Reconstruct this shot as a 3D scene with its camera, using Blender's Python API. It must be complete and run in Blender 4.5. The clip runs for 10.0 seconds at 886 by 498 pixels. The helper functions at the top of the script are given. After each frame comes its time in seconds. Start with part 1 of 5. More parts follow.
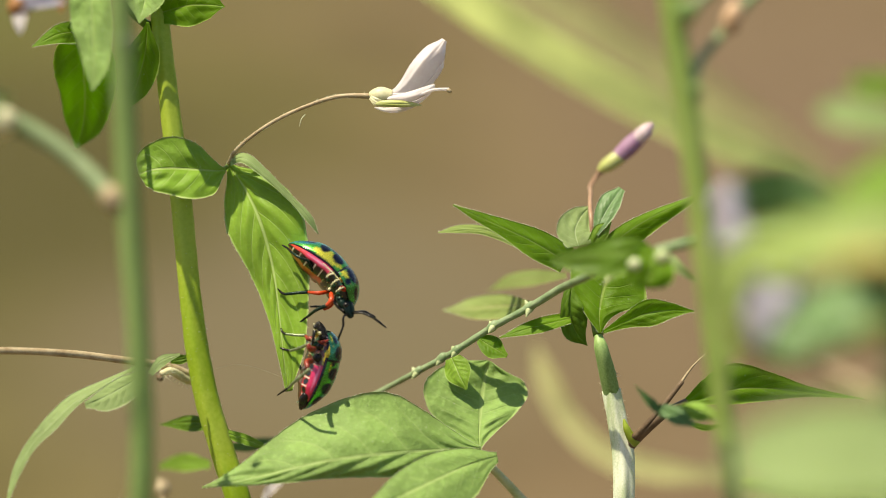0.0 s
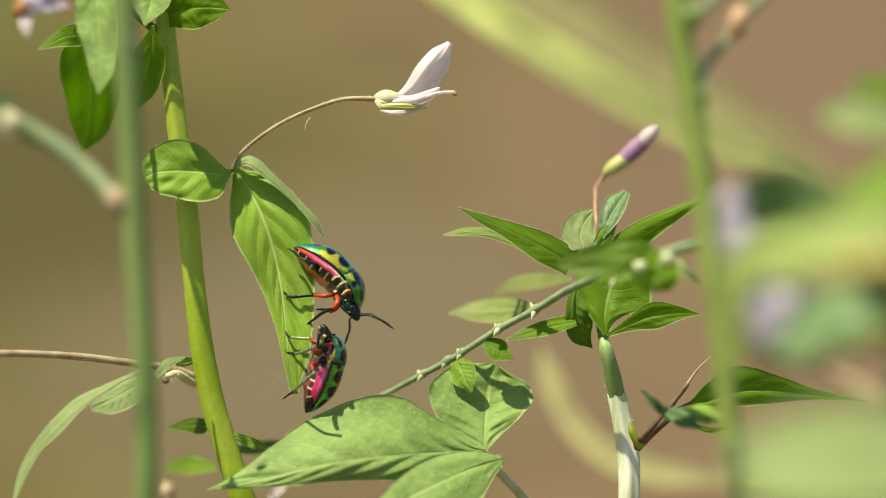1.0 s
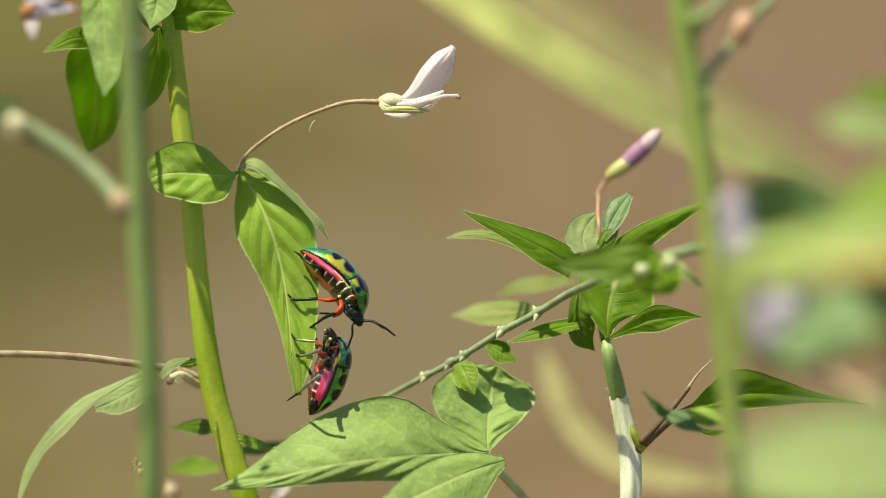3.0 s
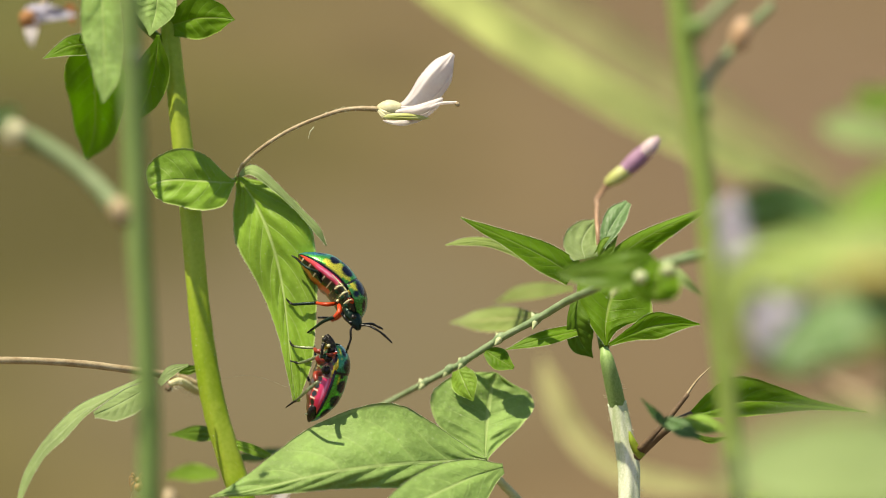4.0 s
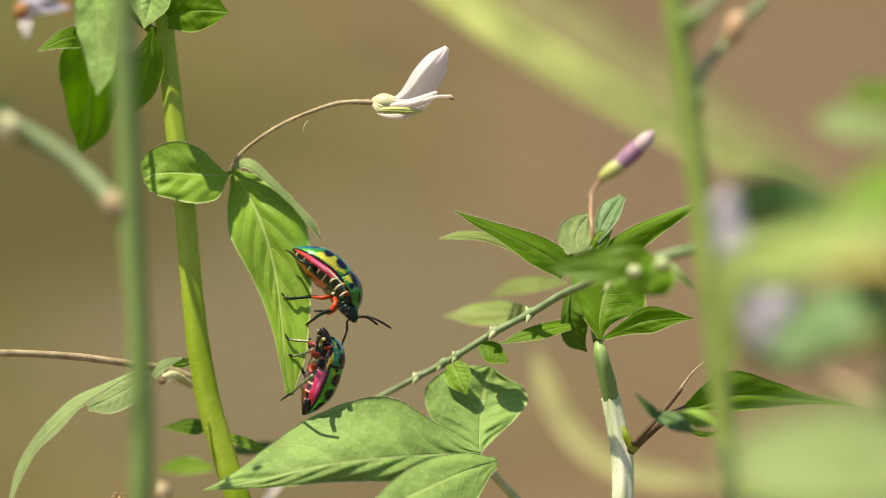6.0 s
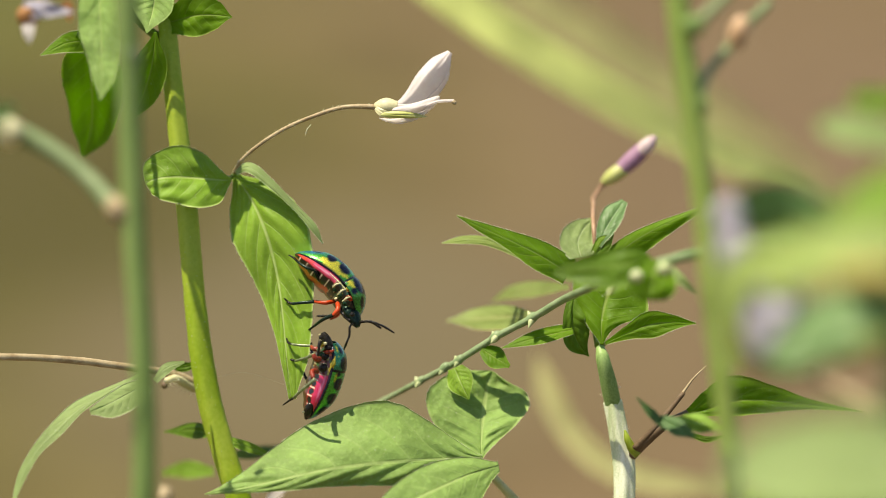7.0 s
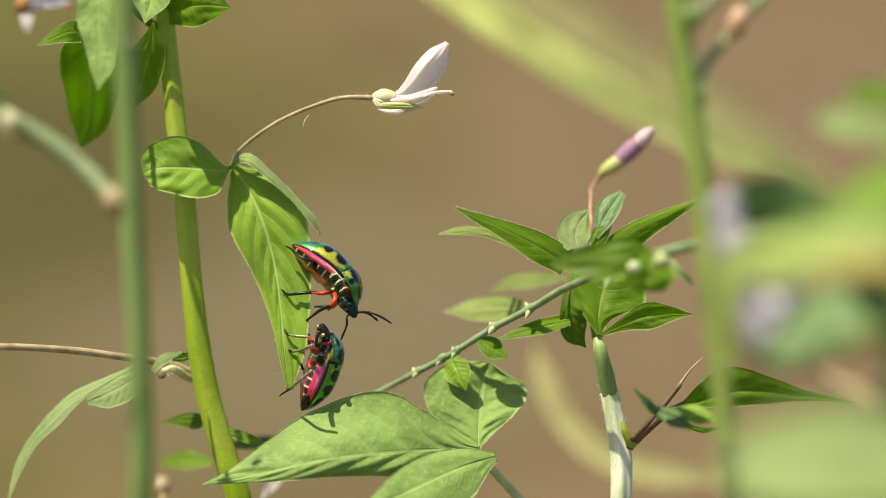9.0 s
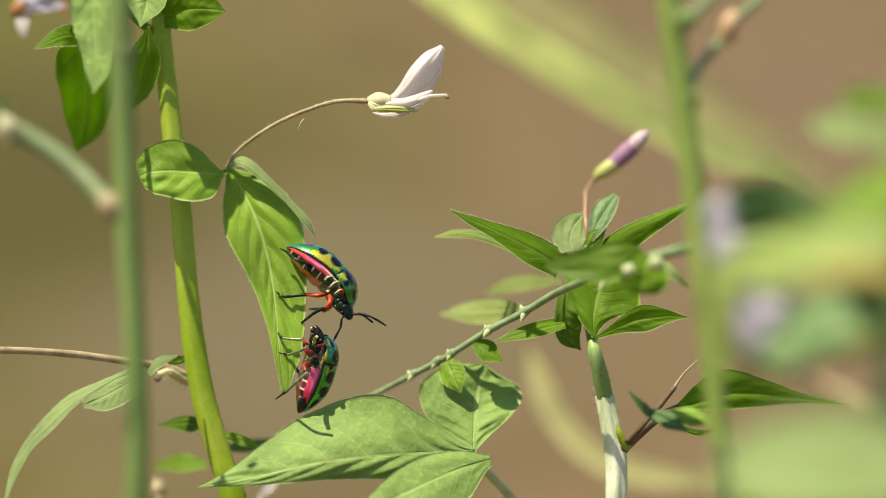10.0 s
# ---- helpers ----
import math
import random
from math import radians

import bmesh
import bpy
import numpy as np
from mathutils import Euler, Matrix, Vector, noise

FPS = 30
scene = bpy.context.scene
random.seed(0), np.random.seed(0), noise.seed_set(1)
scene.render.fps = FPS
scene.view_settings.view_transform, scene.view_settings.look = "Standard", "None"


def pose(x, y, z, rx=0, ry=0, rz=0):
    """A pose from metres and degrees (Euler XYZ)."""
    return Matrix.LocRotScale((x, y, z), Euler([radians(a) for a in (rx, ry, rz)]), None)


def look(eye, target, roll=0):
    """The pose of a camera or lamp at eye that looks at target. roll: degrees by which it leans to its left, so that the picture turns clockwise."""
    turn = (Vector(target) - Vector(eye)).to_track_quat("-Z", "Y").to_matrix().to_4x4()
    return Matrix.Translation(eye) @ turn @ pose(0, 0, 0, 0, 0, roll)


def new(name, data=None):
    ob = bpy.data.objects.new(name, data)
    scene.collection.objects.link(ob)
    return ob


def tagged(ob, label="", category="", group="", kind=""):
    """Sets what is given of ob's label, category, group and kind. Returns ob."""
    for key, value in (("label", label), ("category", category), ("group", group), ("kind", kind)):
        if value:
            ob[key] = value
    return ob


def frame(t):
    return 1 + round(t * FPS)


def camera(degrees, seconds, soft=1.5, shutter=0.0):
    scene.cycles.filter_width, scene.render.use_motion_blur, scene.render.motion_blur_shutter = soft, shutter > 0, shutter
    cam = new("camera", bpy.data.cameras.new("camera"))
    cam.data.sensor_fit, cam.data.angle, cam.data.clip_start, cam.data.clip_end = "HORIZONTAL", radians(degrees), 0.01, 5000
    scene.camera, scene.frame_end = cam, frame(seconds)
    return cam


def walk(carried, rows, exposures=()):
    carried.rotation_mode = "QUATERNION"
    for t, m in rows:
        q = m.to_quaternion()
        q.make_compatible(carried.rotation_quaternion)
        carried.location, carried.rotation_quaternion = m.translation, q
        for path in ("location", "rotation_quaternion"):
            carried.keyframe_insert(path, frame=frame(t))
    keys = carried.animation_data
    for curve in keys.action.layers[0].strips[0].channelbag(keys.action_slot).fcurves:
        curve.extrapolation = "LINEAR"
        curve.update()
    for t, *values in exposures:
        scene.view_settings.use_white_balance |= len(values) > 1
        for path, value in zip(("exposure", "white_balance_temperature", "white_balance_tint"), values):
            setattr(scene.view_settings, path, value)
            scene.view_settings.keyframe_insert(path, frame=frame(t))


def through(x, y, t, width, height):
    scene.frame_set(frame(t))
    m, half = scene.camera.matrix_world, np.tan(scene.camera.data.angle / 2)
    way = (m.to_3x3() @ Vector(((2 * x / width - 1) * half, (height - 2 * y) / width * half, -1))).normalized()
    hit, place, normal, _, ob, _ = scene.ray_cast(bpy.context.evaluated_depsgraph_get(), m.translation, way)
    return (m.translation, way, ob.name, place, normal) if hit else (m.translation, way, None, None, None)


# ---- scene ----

# ======================= camera =======================
# A close-up lens held by hand: small turns, and a slow drift back.
FOCUS = 0.3176
TILT = 14.0
EYE = Vector((0.0, -0.30816, 0.50003))
AHEAD = Vector((0, math.cos(radians(TILT)), -math.sin(radians(TILT))))
RIGHT = Vector((1, 0, 0))
RISE = RIGHT.cross(AHEAD)
cam = camera(20.0, 10.0, soft=0.87)
cam.data.dof.use_dof = True
cam.data.dof.focus_distance = FOCUS
cam.data.dof.aperture_fstop = 8.0

# seconds, turn to the left, tilt up, lean (degrees), drift back (mm)
SHAKE = [
    (0.0, 0.000, 0.000, 0.000, -0.00),
    (0.5, 0.099, 0.027, 0.099, 0.34),
    (1.0, 0.121, 0.062, -0.005, 0.13),
    (1.5, 0.196, -0.014, 0.050, 0.18),
    (2.0, 0.186, -0.013, 0.064, 0.59),
    (2.5, 0.182, 0.022, 0.134, 1.32),
    (4.0, 0.167, 0.281, 0.262, 1.98),
    (4.5, 0.100, 0.233, 0.302, 1.55),
    (5.0, 0.084, 0.145, 0.322, 2.30),
    (5.5, 0.023, 0.111, 0.362, 1.91),
    (7.0, 0.082, 0.239, 0.469, 2.20),
    (7.5, 0.065, 0.259, 0.451, 2.84),
    (8.0, 0.052, 0.224, 0.485, 2.78),
    (8.5, 0.101, 0.211, 0.518, 2.79),
    (9.0, 0.025, 0.031, 0.584, 2.39),
    (9.5, -0.002, 0.099, 0.560, 2.81),
    (10.0, -0.087, 0.100, 0.527, 3.05),
]


def held(yaw, pitch, lean, back):
    place = EYE - AHEAD * back * 0.001
    return Matrix.Translation(place) @ pose(0, 0, 0, 90 - TILT, 0, 0) @ pose(0, 0, 0, pitch, yaw, lean)


# ======================= light =======================
TO_SUN = Vector((-0.34, -0.08, 0.93)).normalized()
world = bpy.data.worlds.new("sky")
scene.world = world
world.use_nodes = True
wn, wl = world.node_tree.nodes, world.node_tree.links
sky = wn.new("ShaderNodeTexSky")
sky.sky_type = "NISHITA"
sky.sun_disc = False
sky.sun_elevation = math.asin(TO_SUN.z)
sky.sun_rotation = math.atan2(TO_SUN.x, TO_SUN.y)
wn["Background"].inputs["Strength"].default_value = 0.10
wl.new(sky.outputs[0], wn["Background"].inputs["Color"])
sun = new("sun", bpy.data.lights.new("sun", "SUN"))
sun.data.energy = 4.8
sun.data.angle = radians(0.53)
sun.data.color = (1.0, 0.94, 0.80)
sun.matrix_world = look(TO_SUN * 5, (0, 0, 0))


# ======================= materials =======================
def V(x, y, z):
    """A place in millimetres."""
    return Vector((x, y, z)) * 0.001


class Nodes:
    """Short hand for one node material."""

    def __init__(self, name):
        self.mat = bpy.data.materials.new(name)
        self.mat.use_nodes = True
        self.tree = self.mat.node_tree
        self.bsdf = self.tree.nodes["Principled BSDF"]
        self.out = self.tree.nodes["Material Output"]

    def put(self, where, value):
        if isinstance(value, bpy.types.NodeSocket):
            self.tree.links.new(value, where)
        elif isinstance(value, tuple) and len(value) == 3 and where.type == "RGBA":
            where.default_value = (*value, 1)
        else:
            where.default_value = value

    def node(self, kind, out=0, values=(), **settings):
        n = self.tree.nodes.new(kind)
        for k, v in settings.items():
            setattr(n, k, v)
        for k, v in dict(values).items():
            self.put(n.inputs[k], v)
        return n.outputs[out]

    def math(self, op, a, b=0.0, c=0.0):
        return self.node("ShaderNodeMath", 0, {0: a, 1: b, 2: c}, operation=op)

    def mix(self, fac, a, b, how="MIX"):
        return self.node("ShaderNodeMix", 2, {0: fac, 6: a, 7: b}, data_type="RGBA", blend_type=how)

    def ramp(self, value, low, high):
        return self.node("ShaderNodeMapRange", 0, {0: value, 1: low, 2: high}, clamp=True, interpolation_type="SMOOTHSTEP")

    def noise(self, scale, detail=3.0, vector=None, stretch=None):
        where = vector or self.node("ShaderNodeTexCoord", 3)
        if stretch:
            where = self.node("ShaderNodeMapping", 0, {0: where, 3: stretch})
        return self.node("ShaderNodeTexNoise", 0, {"Vector": where, "Scale": scale, "Detail": detail})

    def bump(self, height, strength, distance):
        return self.node("ShaderNodeBump", 0, {"Height": height, "Strength": strength, "Distance": distance})

    def set(self, **inputs):
        for k, v in inputs.items():
            self.put(self.bsdf.inputs[k.replace("_", " ")], v)
        return self.mat


def leaf_material(name, top, vein, glow, thin=0.35, rough=0.42, rows=7.0, sweep=1.7, stain=0.5, crinkle=0.0, bold=0.55):
    """Leaf skin: pinnate veins along the blade, mottling, and light that comes through."""
    m = Nodes(name)
    uv = m.node("ShaderNodeTexCoord", 2)
    u, v = (m.node("ShaderNodeSeparateXYZ", i, {0: uv}) for i in (0, 1))
    across = m.math("ABSOLUTE", m.math("MULTIPLY_ADD", v, 2.0, -1.0))
    wobble = m.noise(180, 2)
    line = m.math("SUBTRACT", m.math("MULTIPLY", u, rows), m.math("MULTIPLY", m.math("POWER", across, 1.25), sweep))
    line = m.math("ADD", line, m.math("MULTIPLY", m.math("SUBTRACT", wobble, 0.5), 0.3))
    saw = m.math("PINGPONG", line, 0.5)
    side = m.math("SUBTRACT", 1.0, m.ramp(saw, 0.0, 0.075))
    side = m.math("MULTIPLY", side, m.math("SUBTRACT", 1.0, m.ramp(across, 0.55, 0.95)))
    mid = m.math("SUBTRACT", 1.0, m.ramp(across, 0.02, 0.06))
    veins = m.math("MAXIMUM", mid, m.math("MULTIPLY", side, 0.4))
    cells = m.node("ShaderNodeTexVoronoi", 0, {"Vector": m.node("ShaderNodeTexCoord", 3), "Scale": 1500.0}, feature="DISTANCE_TO_EDGE")
    cell = m.ramp(cells, 0.0, 0.14)
    big, small = m.noise(120, 3), m.noise(1500, 3)
    dark = tuple(c * 0.62 for c in top)
    colour = m.mix(m.ramp(big, 0.3, 0.75), dark, top)
    colour = m.mix(m.math("MULTIPLY", m.ramp(small, 0.45, 0.75), stain * 0.4), colour, tuple(min(1, c * 1.5 + 0.02) for c in top))
    colour = m.mix(m.math("MULTIPLY", m.math("SUBTRACT", 1.0, cell), 0.07), colour, vein)
    colour = m.mix(m.math("MULTIPLY", veins, bold), colour, vein)
    # pale rim painted in for edge hairs that catch the sun
    edge = m.ramp(across, 0.93, 0.985)
    colour = m.mix(m.math("MULTIPLY", edge, 0.75), colour, vein)
    dots = m.node("ShaderNodeTexVoronoi", 0, {"Vector": m.node("ShaderNodeTexCoord", 3), "Scale": 1150.0})
    dots = m.math("MULTIPLY", m.math("SUBTRACT", 1.0, m.ramp(dots, 0.09, 0.16)), m.ramp(m.noise(420, 2), 0.48, 0.62))
    colour = m.mix(m.math("MULTIPLY", dots, 0.4), colour, (0.62, 0.68, 0.45))
    height = m.math("ADD", m.math("MULTIPLY", veins, -1.0), m.math("MULTIPLY", cell, 0.09))
    height = m.math("ADD", height, m.math("MULTIPLY", small, 0.35))
    if crinkle:
        height = m.math("ADD", height, m.math("MULTIPLY", m.noise(620, 3), crinkle))
    normal = m.bump(height, 0.45, 0.00018)
    m.set(Base_Color=colour, Roughness=m.math("ADD", rough, m.math("MULTIPLY", small, 0.18)), Normal=normal)
    m.bsdf.inputs["Specular IOR Level"].default_value = 0.2
    through = m.node("ShaderNodeBsdfTranslucent", 0, {"Color": m.mix(m.math("MULTIPLY", veins, 0.4), glow, vein), "Normal": normal})
    both = m.node("ShaderNodeMixShader", 0, {0: thin, 1: m.bsdf.outputs[0], 2: through})
    m.tree.links.new(both, m.out.inputs[0])
    return m.mat


def skin_material(name, one, two, scale=300.0, rough=0.45, bump=0.3, stretch=None, thin=0.0, metal=0.0, spec=0.4):
    """Plain skin of stems, petals and shells in two tones."""
    m = Nodes(name)
    big, small = m.noise(scale, 4, stretch=stretch), m.noise(scale * 7, 3)
    colour = m.mix(m.ramp(m.math("ADD", m.math("MULTIPLY", big, 0.7), m.math("MULTIPLY", small, 0.3)), 0.32, 0.68), one, two)
    m.set(Base_Color=colour, Roughness=m.math("ADD", rough - 0.1, m.math("MULTIPLY", small, 0.2)), Metallic=metal,
          Normal=m.bump(m.math("ADD", big, m.math("MULTIPLY", small, 0.5)), bump, 0.0002))
    m.bsdf.inputs["Specular IOR Level"].default_value = spec
    if thin:
        glow = m.node("ShaderNodeBsdfTranslucent", 0, {"Color": colour})
        m.tree.links.new(m.node("ShaderNodeMixShader", 0, {0: thin, 1: m.bsdf.outputs[0], 2: glow}), m.out.inputs[0])
    return m.mat


def shell_material(name, metal, rough, coat=0.6):
    """Insect shell: its pattern is laid on the mesh, the sheen and pits are here."""
    m = Nodes(name)
    colour = m.node("ShaderNodeVertexColor", 0, layer_name="pattern")
    pits = m.node("ShaderNodeTexVoronoi", 0, {"Vector": m.node("ShaderNodeTexCoord", 3), "Scale": 4200.0})
    grain = m.noise(2600, 3)
    colour = m.mix(m.math("MULTIPLY", m.ramp(grain, 0.4, 0.8), 0.35), colour, m.mix(0.5, colour, (0.02, 0.03, 0.02)))
    m.set(Base_Color=colour, Metallic=metal, Roughness=m.math("ADD", rough, m.math("MULTIPLY", grain, 0.15)),
          Normal=m.bump(m.ramp(pits, 0.05, 0.5), 0.14, 0.00008), Coat_Weight=coat, Coat_Roughness=0.16)
    return m.mat


def ground_material():
    m = Nodes("soil")
    where = m.node("ShaderNodeTexCoord", 3)
    wide = m.noise(1.3, 4, where)
    mid = m.noise(7.0, 5, where)
    fine = m.noise(60, 5, where)
    earth = m.mix(m.ramp(mid, 0.3, 0.7), (0.097, 0.065, 0.033), (0.142, 0.100, 0.052))
    x, y = (m.node("ShaderNodeSeparateXYZ", i, {0: where}) for i in (0, 1))

    def patch(cx, cy, rx, ry, soft):
        """A blot of another tone on the soil, with a frayed rim."""
        dx = m.math("DIVIDE", m.math("SUBTRACT", x, cx), rx)
        dy = m.math("DIVIDE", m.math("SUBTRACT", y, cy), ry)
        far = m.math("SQRT", m.math("ADD", m.math("MULTIPLY", dx, dx), m.math("MULTIPLY", dy, dy)))
        return m.ramp(m.math("ADD", far, m.math("MULTIPLY", m.math("SUBTRACT", wide, 0.5), 0.9)), 1.0 + soft, 1.0 - soft)

    colour = m.mix(patch(-1.45, 2.0, 1.35, 2.3, 0.38), earth, m.mix(m.ramp(mid, 0.35, 0.65), (0.060, 0.058, 0.012), (0.096, 0.088, 0.020)))
    colour = m.mix(patch(-1.35, 3.6, 0.95, 1.3, 0.35), colour, (0.068, 0.076, 0.016))
    # these three are placed to match background tones in the camera's view
    colour = m.mix(patch(-0.10, 1.55, 0.20, 0.35, 0.5), colour, (0.112, 0.092, 0.050))
    colour = m.mix(m.math("MULTIPLY", patch(0.42, 1.9, 0.34, 1.0, 0.55), 0.6), colour, (0.133, 0.093, 0.057))
    colour = m.mix(patch(-0.45, 1.95, 0.26, 0.42, 0.45), colour, (0.054, 0.049, 0.013))
    colour = m.mix(patch(3.2, -1.5, 1.6, 1.2, 0.4), colour, (0.066, 0.062, 0.013))
    colour = m.mix(patch(-2.0, -3.0, 1.8, 1.4, 0.4), colour, (0.075, 0.070, 0.015))
    colour = m.mix(m.math("MULTIPLY", m.ramp(fine, 0.35, 0.75), 0.35), colour, (0.10, 0.075, 0.05))
    m.bsdf.inputs["Specular IOR Level"].default_value = 0.08
    return m.set(Base_Color=colour, Roughness=0.95, Normal=m.bump(fine, 0.6, 0.01))


LEAF = leaf_material("leaf_green", (0.23, 0.40, 0.035), (0.47, 0.56, 0.21), (0.40, 0.64, 0.03), thin=0.32, crinkle=1.2)
LEAF_VEINED = leaf_material("leaf_pale_veined", (0.27, 0.44, 0.045), (0.50, 0.62, 0.22), (0.42, 0.66, 0.02), thin=0.38, crinkle=1.2, rows=8.0, sweep=2.6, bold=0.8)
LEAF_MID = leaf_material("leaf_mid_green", (0.15, 0.28, 0.010), (0.40, 0.49, 0.13), (0.38, 0.66, 0.015), thin=0.48, crinkle=1.5)
LEAF_DOWNY = leaf_material("leaf_downy_green", (0.29, 0.44, 0.12), (0.42, 0.54, 0.19), (0.40, 0.62, 0.06), rough=0.5, stain=0.8, crinkle=3.2, bold=0.75, rows=7.5)
LEAF_PALE = leaf_material("leaf_pale_green", (0.30, 0.40, 0.145), (0.44, 0.53, 0.27), (0.34, 0.50, 0.07), rough=0.55)
LEAF_DEEP = leaf_material("leaf_deep_green", (0.105, 0.205, 0.011), (0.27, 0.38, 0.06), (0.22, 0.42, 0.015))
LEAF_BLUE = leaf_material("leaf_blue_green", (0.12, 0.24, 0.07), (0.28, 0.42, 0.2), (0.2, 0.38, 0.06), rough=0.4)
LEAF_DUN = leaf_material("leaf_dry_dun", (0.42, 0.40, 0.17), (0.46, 0.43, 0.20), (0.3, 0.26, 0.1), thin=0.3)
LEAF_RED = leaf_material("leaf_with_reddish_rim", (0.32, 0.42, 0.12), (0.50, 0.36, 0.20), (0.40, 0.48, 0.09))
LEAF_TEAL = leaf_material("leaf_silvery_teal", (0.20, 0.345, 0.125), (0.40, 0.52, 0.30), (0.24, 0.40, 0.09), rough=0.3)
LEAF_LIME = leaf_material("leaf_lime", (0.36, 0.46, 0.13), (0.45, 0.54, 0.22), (0.42, 0.56, 0.08), thin=0.4)
LEAF_STRAW = leaf_material("leaf_yellowing", (0.56, 0.62, 0.19), (0.58, 0.60, 0.26), (0.60, 0.62, 0.18), thin=0.15)
STEM = skin_material("stem_green", (0.10, 0.20, 0.015), (0.19, 0.29, 0.022), 260, 0.38, 0.35, (1, 1, 0.12), thin=0.12)
STEM_FRESH = skin_material("stem_fresh_green", (0.25, 0.36, 0.07), (0.37, 0.46, 0.12), 260, 0.5, 0.3, (1, 1, 0.12), thin=0.3)
STEM_MAIN = skin_material("stem_yellow_green_ribbed", (0.29, 0.44, 0.016), (0.46, 0.58, 0.065), 260, 0.4, 0.35, (1, 1, 0.12), thin=0.3)
STEM_YELLOW = skin_material("stem_yellow_green", (0.21, 0.30, 0.02), (0.32, 0.38, 0.035), 260, 0.4, 0.35, (1, 1, 0.15), thin=0.15)
STEM_SILVER = skin_material("stem_silvery_green", (0.15, 0.21, 0.085), (0.23, 0.29, 0.14), 240, 0.5, 0.3)
STEM_GREY = skin_material("stem_dull_green", (0.19, 0.30, 0.080), (0.28, 0.39, 0.120), 240, 0.55, 0.3, (1, 1, 0.15), thin=0.35)
STEM_PALE = skin_material("stem_whitish_bark", (0.44, 0.52, 0.27), (0.80, 0.81, 0.64), 700, 0.5, 0.2, (1, 1, 0.03))
STEM_SHADED = skin_material("stem_shaded", (0.03, 0.035, 0.012), (0.07, 0.08, 0.02), 300, 0.5, 0.3)
STEM_SHOOT = skin_material("stem_dark_green", (0.12, 0.23, 0.04), (0.31, 0.45, 0.15), 600, 0.5, 0.3, (1, 1, 0.05), thin=0.05)
STALK = skin_material("stalk_tan", (0.28, 0.20, 0.10), (0.46, 0.37, 0.22), 500, 0.5, 0.5)
TWIG = skin_material("twig_grey_green", (0.15, 0.22, 0.09), (0.26, 0.33, 0.17), 500, 0.5, 0.4)
DRY = skin_material("dry_twig", (0.075, 0.045, 0.02), (0.17, 0.11, 0.055), 500, 0.6, 0.5)
HAIR = skin_material("plant_hair", (0.55, 0.58, 0.36), (0.75, 0.76, 0.58), 500, 0.4, 0.0, thin=0.3)
PETAL = skin_material("petal_white", (0.82, 0.75, 0.72), (0.88, 0.84, 0.80), 350, 0.5, 0.25, thin=0.48)
PETAL_VIOLET = skin_material("petal_violet", (0.30, 0.15, 0.25), (0.45, 0.27, 0.37), 500, 0.45, 0.3, thin=0.2)
PETAL_LILAC = skin_material("petal_lilac", (0.46, 0.43, 0.51), (0.58, 0.55, 0.60), 300, 0.5, 0.2, thin=0.3)
SEPAL = skin_material("sepal_yellow_green", (0.46, 0.50, 0.12), (0.62, 0.62, 0.28), 500, 0.45, 0.3, thin=0.2)
CALYX = skin_material("calyx_cream", (0.60, 0.56, 0.28), (0.74, 0.70, 0.45), 500, 0.45, 0.3, thin=0.15)
BUD_PALE = skin_material("bud_pale", (0.34, 0.40, 0.17), (0.50, 0.54, 0.30), 500, 0.5, 0.3)
STALK_RED = skin_material("stalk_reddish", (0.24, 0.13, 0.07), (0.38, 0.24, 0.14), 500, 0.5, 0.4)
PETAL_PINK = skin_material("petal_pinkish_white", (0.58, 0.42, 0.44), (0.72, 0.58, 0.57), 350, 0.5, 0.25, thin=0.25)
WITHERED = skin_material("withered_brown", (0.22, 0.09, 0.02), (0.40, 0.18, 0.05), 500, 0.6, 0.5)
SHELL = shell_material("metallic_shell", 0.75, 0.2, 0.35)
BELLY = shell_material("belly_plates", 0.25, 0.25)
BLACK = skin_material("insect_black", (0.006, 0.005, 0.004), (0.018, 0.015, 0.011), 3000, 0.25, 0.3, spec=0.3)
GREENBLACK = skin_material("insect_black_green", (0.004, 0.014, 0.010), (0.014, 0.038, 0.024), 3000, 0.28, 0.2, metal=0.5)
ORANGE = skin_material("insect_orange_red", (0.42, 0.035, 0.007), (0.60, 0.07, 0.011), 2500, 0.35, 0.2, thin=0.1)
SHIN = skin_material("insect_shin_dark_green", (0.10, 0.14, 0.06), (0.32, 0.35, 0.20), 3000, 0.3, 0.2, metal=0.4)
RIM = skin_material("insect_rim", (0.012, 0.010, 0.022), (0.03, 0.022, 0.045), 2500, 0.16, 0.1, metal=0.7, spec=0.8)
GOLDEN = skin_material("insect_golden", (0.40, 0.30, 0.03), (0.62, 0.50, 0.06), 2500, 0.25, 0.2, metal=0.5)
PLATE = skin_material("insect_plate_green", (0.008, 0.035, 0.018), (0.03, 0.10, 0.05), 2500, 0.18, 0.3, metal=0.6)
RUST = skin_material("insect_rust_red", (0.15, 0.017, 0.008), (0.30, 0.036, 0.014), 2500, 0.3, 0.2)
AMBER = skin_material("spider_amber", (0.50, 0.28, 0.09), (0.70, 0.50, 0.24), 3000, 0.35, 0.2, thin=0.25)
SOIL = ground_material()


